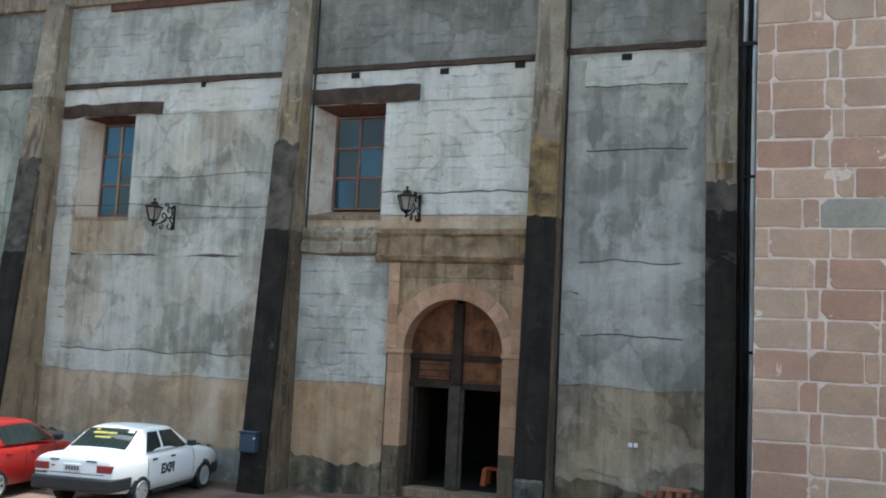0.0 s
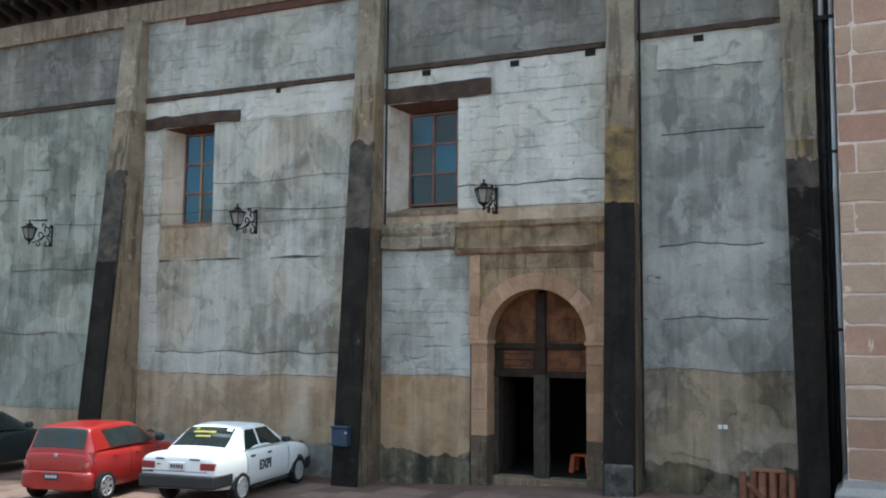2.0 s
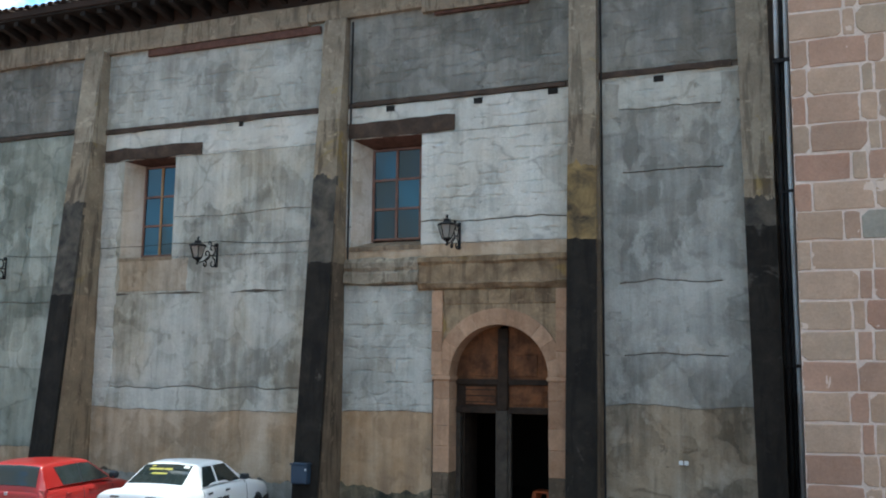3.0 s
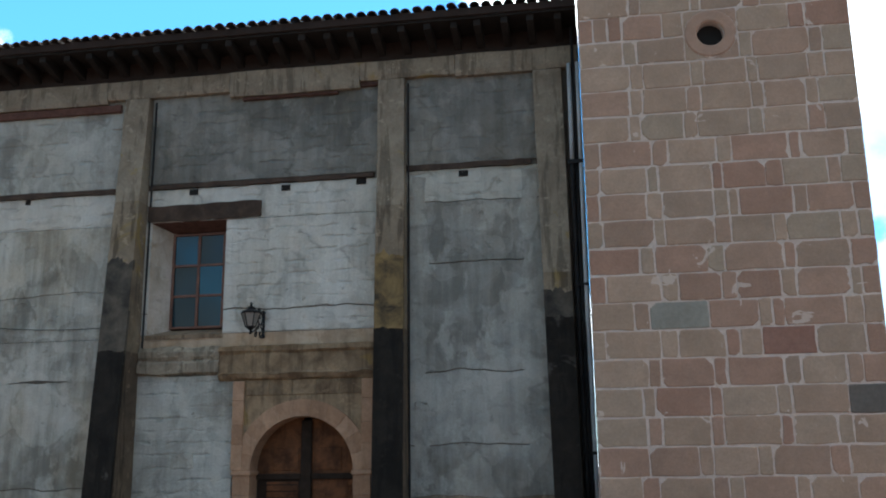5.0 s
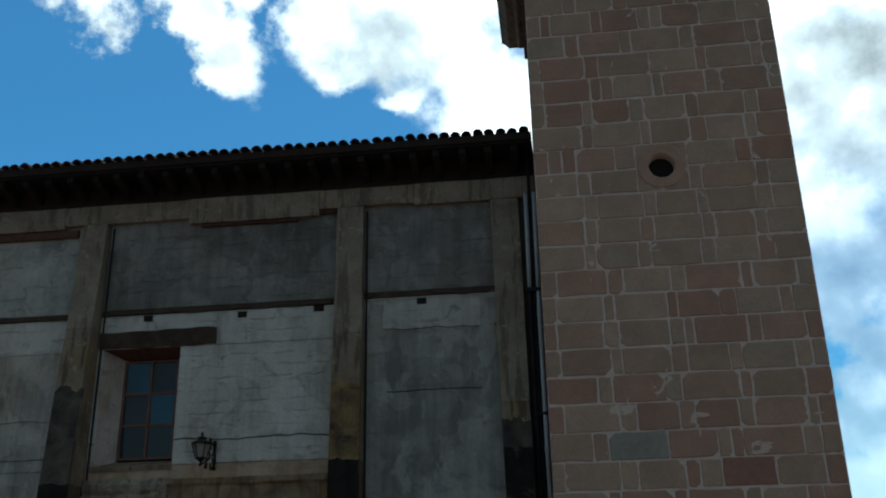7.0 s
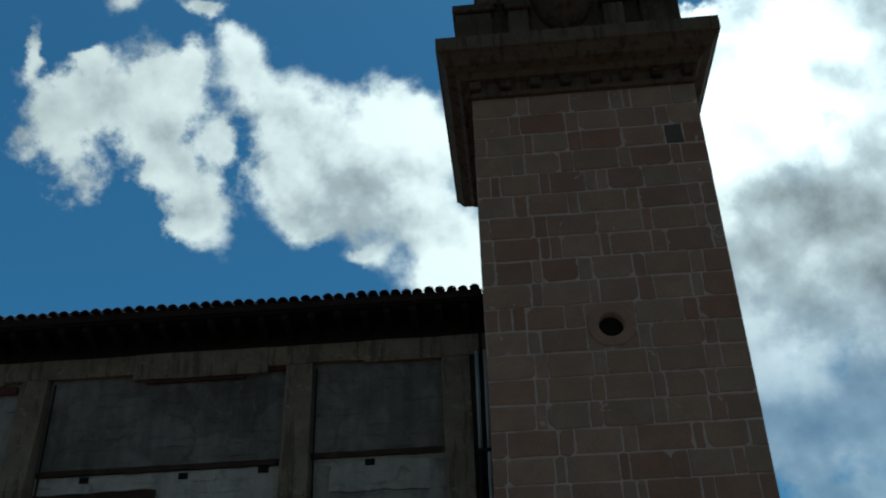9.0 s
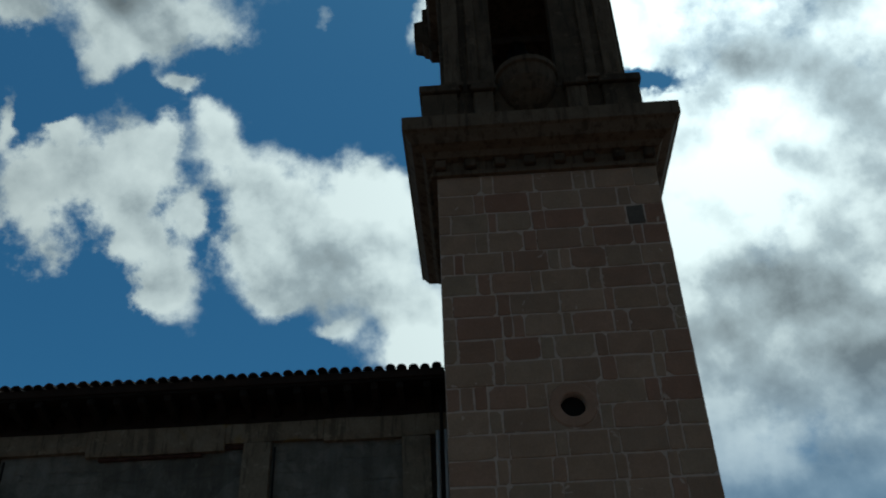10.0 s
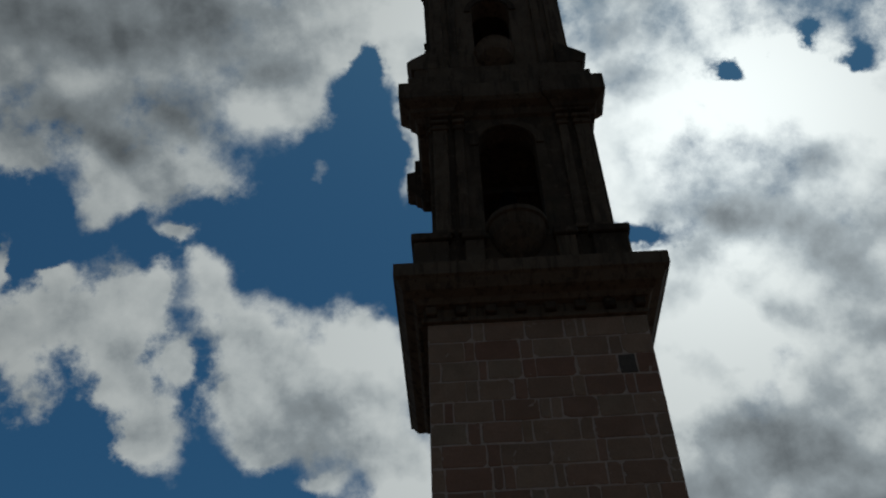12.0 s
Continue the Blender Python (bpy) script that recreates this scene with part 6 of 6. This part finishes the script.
def sedan(at, scale):
    t, b0 = SEDAN_TOP, 0.86
    panes = [("rear_window", end_pane(t, b0, -0.22, 0.30), M_CGLASS, "rear window with yellow lettering"), ("windscreen", end_pane(t, b0, 2.04, 1.42), M_CGLASS, ""),
             ("lettering", end_pane(t, b0, 0.115, 0.16, 0.06, 0.62, 0.014), M_YEL, "band of yellow lettering"), ("lettering", end_pane(t, b0, 0.115, 0.16, -0.30, 0.02, 0.014), M_YEL, "band of yellow lettering"), ("lettering", end_pane(t, b0, 0.01, 0.045, -0.18, 0.42, 0.014), M_YEL, "band of yellow lettering"),
             ("lettering", end_pane(t, b0, 0.21, 0.25, 0.50, 0.64, 0.014), M_YEL, "small yellow mark"), ("sticker", end_pane(t, b0, 0.19, 0.27, -0.92, -0.70, 0.014), M_WPAINT, "white sticker")]
    for s in (-1, 1):
        panes += [("side_window", side_pane(t, b0, s, [(0.22, 0.95), (0.78, 0.95), (0.78, 1.30), (0.47, 1.30)]), M_CGLASS, ""),
                  ("side_window", side_pane(t, b0, s, [(0.86, 0.95), (1.80, 0.95), (1.37, 1.295), (0.86, 1.30)]), M_CGLASS, "")]
    c = car("white four-door saloon with grey bumper parked at the wall", M_CARW, SEDAN, SEDAN_TOP, b0, 2.43, 0.80, 0.285, 9, panes, at, scale)
    bm = bmesh.new()
    prism(bm, [(-1.0, -0.70), (-0.97, -0.80), (-0.36, -0.845), (-0.36, 0.845), (-0.97, 0.80), (-1.0, 0.70)], 0.365, 0.60, "z")
    soft(bm, 0.04, 3)
    part("rear_bumper", bm, M_BUMP, c, "dark grey plastic bumper")
    bm = bmesh.new()
    prism(bm, [(3.25, -0.58), (3.17, -0.75), (2.80, -0.822), (2.80, 0.822), (3.17, 0.75), (3.25, 0.58)], 0.26, 0.50, "z")
    soft(bm, 0.04, 2)
    part("front_bumper", bm, M_BUMP, c, "dark grey plastic bumper")
    for s in (-1, 1):
        ya, yb = sorted((s * 0.47, s * 0.765))
        block(c, "tail_lamp", M_TAIL, (-0.945, -0.86, ya, yb, 0.70, 0.83), "dark red tail lamp")
        block(c, "door_mirror", M_MARK, (1.72, 1.86, min(s * 0.74, s * 0.90), max(s * 0.74, s * 0.90), 0.95, 1.06), "", 0.02)
        for X in (0.34, 1.02):
            block(c, "door_handle", M_MARK, (X, X + 0.15, min(s * 0.81, s * 0.832), max(s * 0.81, s * 0.832), 0.80, 0.84), "", 0.006)
        block(c, "sill_strip", M_BUMP, (0.42, 1.98, min(s * 0.78, s * 0.822), max(s * 0.78, s * 0.822), 0.20, 0.25))
        for X in (0.20, 1.95):
            seam(c, SEDAN, X, s)
    block(c, "boot_gap", M_MARK, (-0.932, -0.9, -0.62, 0.62, 0.655, 0.668), "", 0.0)
    plate = block(c, "number_plate", M_PLATE, (-0.955, -0.93, -0.17, 0.17, 0.68, 0.83), "pale number plate")
    for i in range(5):
        part("mark", bx(-0.960, -0.954, -0.13 + 0.055 * i, -0.095 + 0.055 * i, 0.72, 0.79), M_BUMP, plate)
    for ya, yb, za, zb in ((0.28, 0.45, 0.87, 0.895), (-0.46, -0.26, 0.87, 0.895), (0.50, 0.74, 0.635, 0.66), (0.36, 0.42, 0.77, 0.79)):
        block(c, "badge", M_MARK, (-0.945, -0.91, ya, yb, za, zb), "", 0.0)
    cu_ = bpy.data.curves.new("door_letters", "FONT")
    cu_.body, cu_.size, cu_.extrude, cu_.align_x, cu_.offset = "EXPI", 0.25, 0.003, "LEFT", 0.012
    tmp = new("door_letters", cu_)
    dg = bpy.context.evaluated_depsgraph_get()
    me = bpy.data.meshes.new_from_object(tmp.evaluated_get(dg))
    bpy.data.objects.remove(tmp)
    me.materials.clear()
    me.materials.append(M_MARK)
    o = new("door_letters", me)
    o.parent, o["label"] = c, "dark lettering on the door"
    o.matrix_basis = Matrix.Translation((0.66, -0.829, 0.53)) @ Matrix.Rotation(radians(90), 4, "X")
    return c


def hatchback(at, scale, mat, label):
    t, b0 = HATCH_TOP, 0.92
    panes = [("rear_window", end_pane(t, b0, -0.445, -0.285, edge=0.05), M_CGLASS, "tinted rear window"), ("windscreen", end_pane(t, b0, 2.14, 1.26), M_CGLASS, "")]
    for s in (-1, 1):
        panes += [("side_window", side_pane(t, b0, s, [(0.20, 1.05), (0.80, 1.035), (0.80, 1.415), (0.04, 1.40)]), M_CGLASS, ""),
                  ("side_window", side_pane(t, b0, s, [(0.87, 1.035), (1.92, 1.03), (1.27, 1.39), (0.87, 1.415)]), M_CGLASS, ""),
                  ("door_pillar", side_pane(t, b0, s, [(0.802, 1.035), (0.868, 1.035), (0.868, 1.415), (0.802, 1.415)], 0.005), M_MARK, "black pillar between the side windows")]
    c = car(label, mat, HATCH, HATCH_TOP, b0, 2.38, 0.82, 0.30, 7, panes, at, scale)
    bm = bmesh.new()
    prism(bm, [(-0.61, -0.45), (-0.585, -0.68), (-0.50, -0.80), (-0.36, -0.852), (-0.36, 0.852), (-0.50, 0.80), (-0.585, 0.68), (-0.61, 0.45)], 0.27, 0.62, "z")
    soft(bm, 0.07, 3)
    part("rear_bumper", bm, mat, c, smooth=True)
    plate = block(c, "number_plate", M_MARK, (-0.625, -0.60, -0.17, 0.17, 0.46, 0.60), "dark number plate")
    for i in range(5):
        part("mark", bx(-0.631, -0.624, -0.13 + 0.055 * i, -0.095 + 0.055 * i, 0.50, 0.56), M_PLATE, plate)
    for s in (-1, 1):
        bm = bmesh.new()
        pts = [(s * 0.56, 0.66), (s * 0.74, 0.645), (s * 0.80, 0.80), (s * 0.76, 1.0), (s * 0.68, 1.02), (s * 0.60, 0.82)]
        vs = [[bm.verts.new((-0.56 + 0.16 * max(0.0, abs(y) - 0.58) / 0.22 + 0.12 * max(0.0, z - 0.7) + d, y, z)) for y, z in pts] for d in (0.0, 0.14)]
        bm.faces.new(vs[0])
        bm.faces.new(vs[1])
        for k in range(6):
            bm.faces.new((vs[0][k], vs[0][(k + 1) % 6], vs[1][(k + 1) % 6], vs[1][k]))
        soft(bm, 0.015, 2)
        part("tail_lamp", bm, M_TAIL if mat is M_CARR else M_LENS, c, "red tail lamp with a clear insert")
        block(c, "lamp_insert", M_LENS, (-0.505, -0.43, min(s * 0.64, s * 0.75), max(s * 0.64, s * 0.75), 0.70, 0.80), "pale pink lamp insert", 0.015)
        block(c, "door_mirror", M_MARK, (1.75, 1.90, min(s * 0.78, s * 0.98), max(s * 0.78, s * 0.98), 1.02, 1.17), "", 0.04)
        for X in (0.22, 1.0):
            block(c, "door_handle", mat, (X, X + 0.16, min(s * 0.83, s * 0.862), max(s * 0.83, s * 0.862), 0.86, 0.895), "", 0.01)
        for X in (0.84, 1.9):
            seam(c, HATCH, X, s)
    block(c, "hatch_gap", M_MARK, (-0.53, -0.45, -0.54, 0.54, 0.632, 0.642), "", 0.0)
    block(c, "wiper", M_MARK, (-0.455, -0.425, -0.3, 0.05, 1.035, 1.055), "", 0.0)
    block(c, "badge", M_RIM, (-0.515, -0.47, -0.035, 0.035, 0.90, 0.96), "", 0.01)
    return c


WX, WY, WA, WS = CARW
RX, RY, RA, RS = CARR
sedan(pose(WX, WY, ground_z(WX), 0, 0, WA), WS)
hatchback(pose(RX, RY, ground_z(RX), 0, 0, RA), RS, M_CARR, "red five-door hatchback parked nose to the wall")
hatchback(pose(RX - 4.5, RY + 0.7, ground_z(RX - 2.7), 0, 0, RA + 2), RS, M_CARD, "dark hatchback parked at the end of the row")

# ---------------------------------------------------------------- beyond the tower and behind the viewer
house = thing("neighbour_house", "low neighbouring house with a tiled roof", "house")
part("wall", bx(14.8, 24, 10.0, 16.0, -0.5, 4.0), M_OCHRE, house)
bm = bmesh.new()
prism(bm, [(9.4, 3.95), (13.0, 5.0), (16.6, 3.95), (16.6, 3.85), (9.4, 3.85)], 14.6, 24.3, "x")
part("roof", bm, M_TILE, house)
bm = bmesh.new()
for i in range(42):
    X = 14.7 + 0.245 * i
    tube(bm, [(X, 9.35, 3.97), (X, 13.0, 5.05)], 0.09, 8)
tagged(part("tile_rows", bm, M_TILE, house), kind="stuff")
# added wall, never in view: cuts the low sky light on the church
tagged(part("wall_south", bx(-60, 60, -46.0, -45.0, -1.5, 7.0), M_OCHRE), "plain unseen wall added to block low sky light", "wall", kind="structure")

# ---------------------------------------------------------------- paving
PV = 0.62
bm = bmesh.new()
box(bm, 0.006, PV - 0.006, 0.006, PV - 0.006, -0.06, 0.0)
pv = bpy.data.meshes.new("paver")
bmesh.ops.bevel(bm, geom=[e for e in bm.edges if e.verts[0].co.z > -0.01 and e.verts[1].co.z > -0.01], offset=0.01, segments=1, affect="EDGES")
bm.to_mesh(pv)
bm.free()
pv.materials.append(M_PAVER)
rp = random.Random(8)
for i in range(29):
    for j in range(10):
        x, y = -11.2 + PV * i, -7.2 + PV * j + (0.31 if i % 2 else 0.0)
        o = new("paver", pv)
        o.parent, o.location = ground, (x, y, ground_z(x + 0.3) + rp.uniform(-0.003, 0.003))
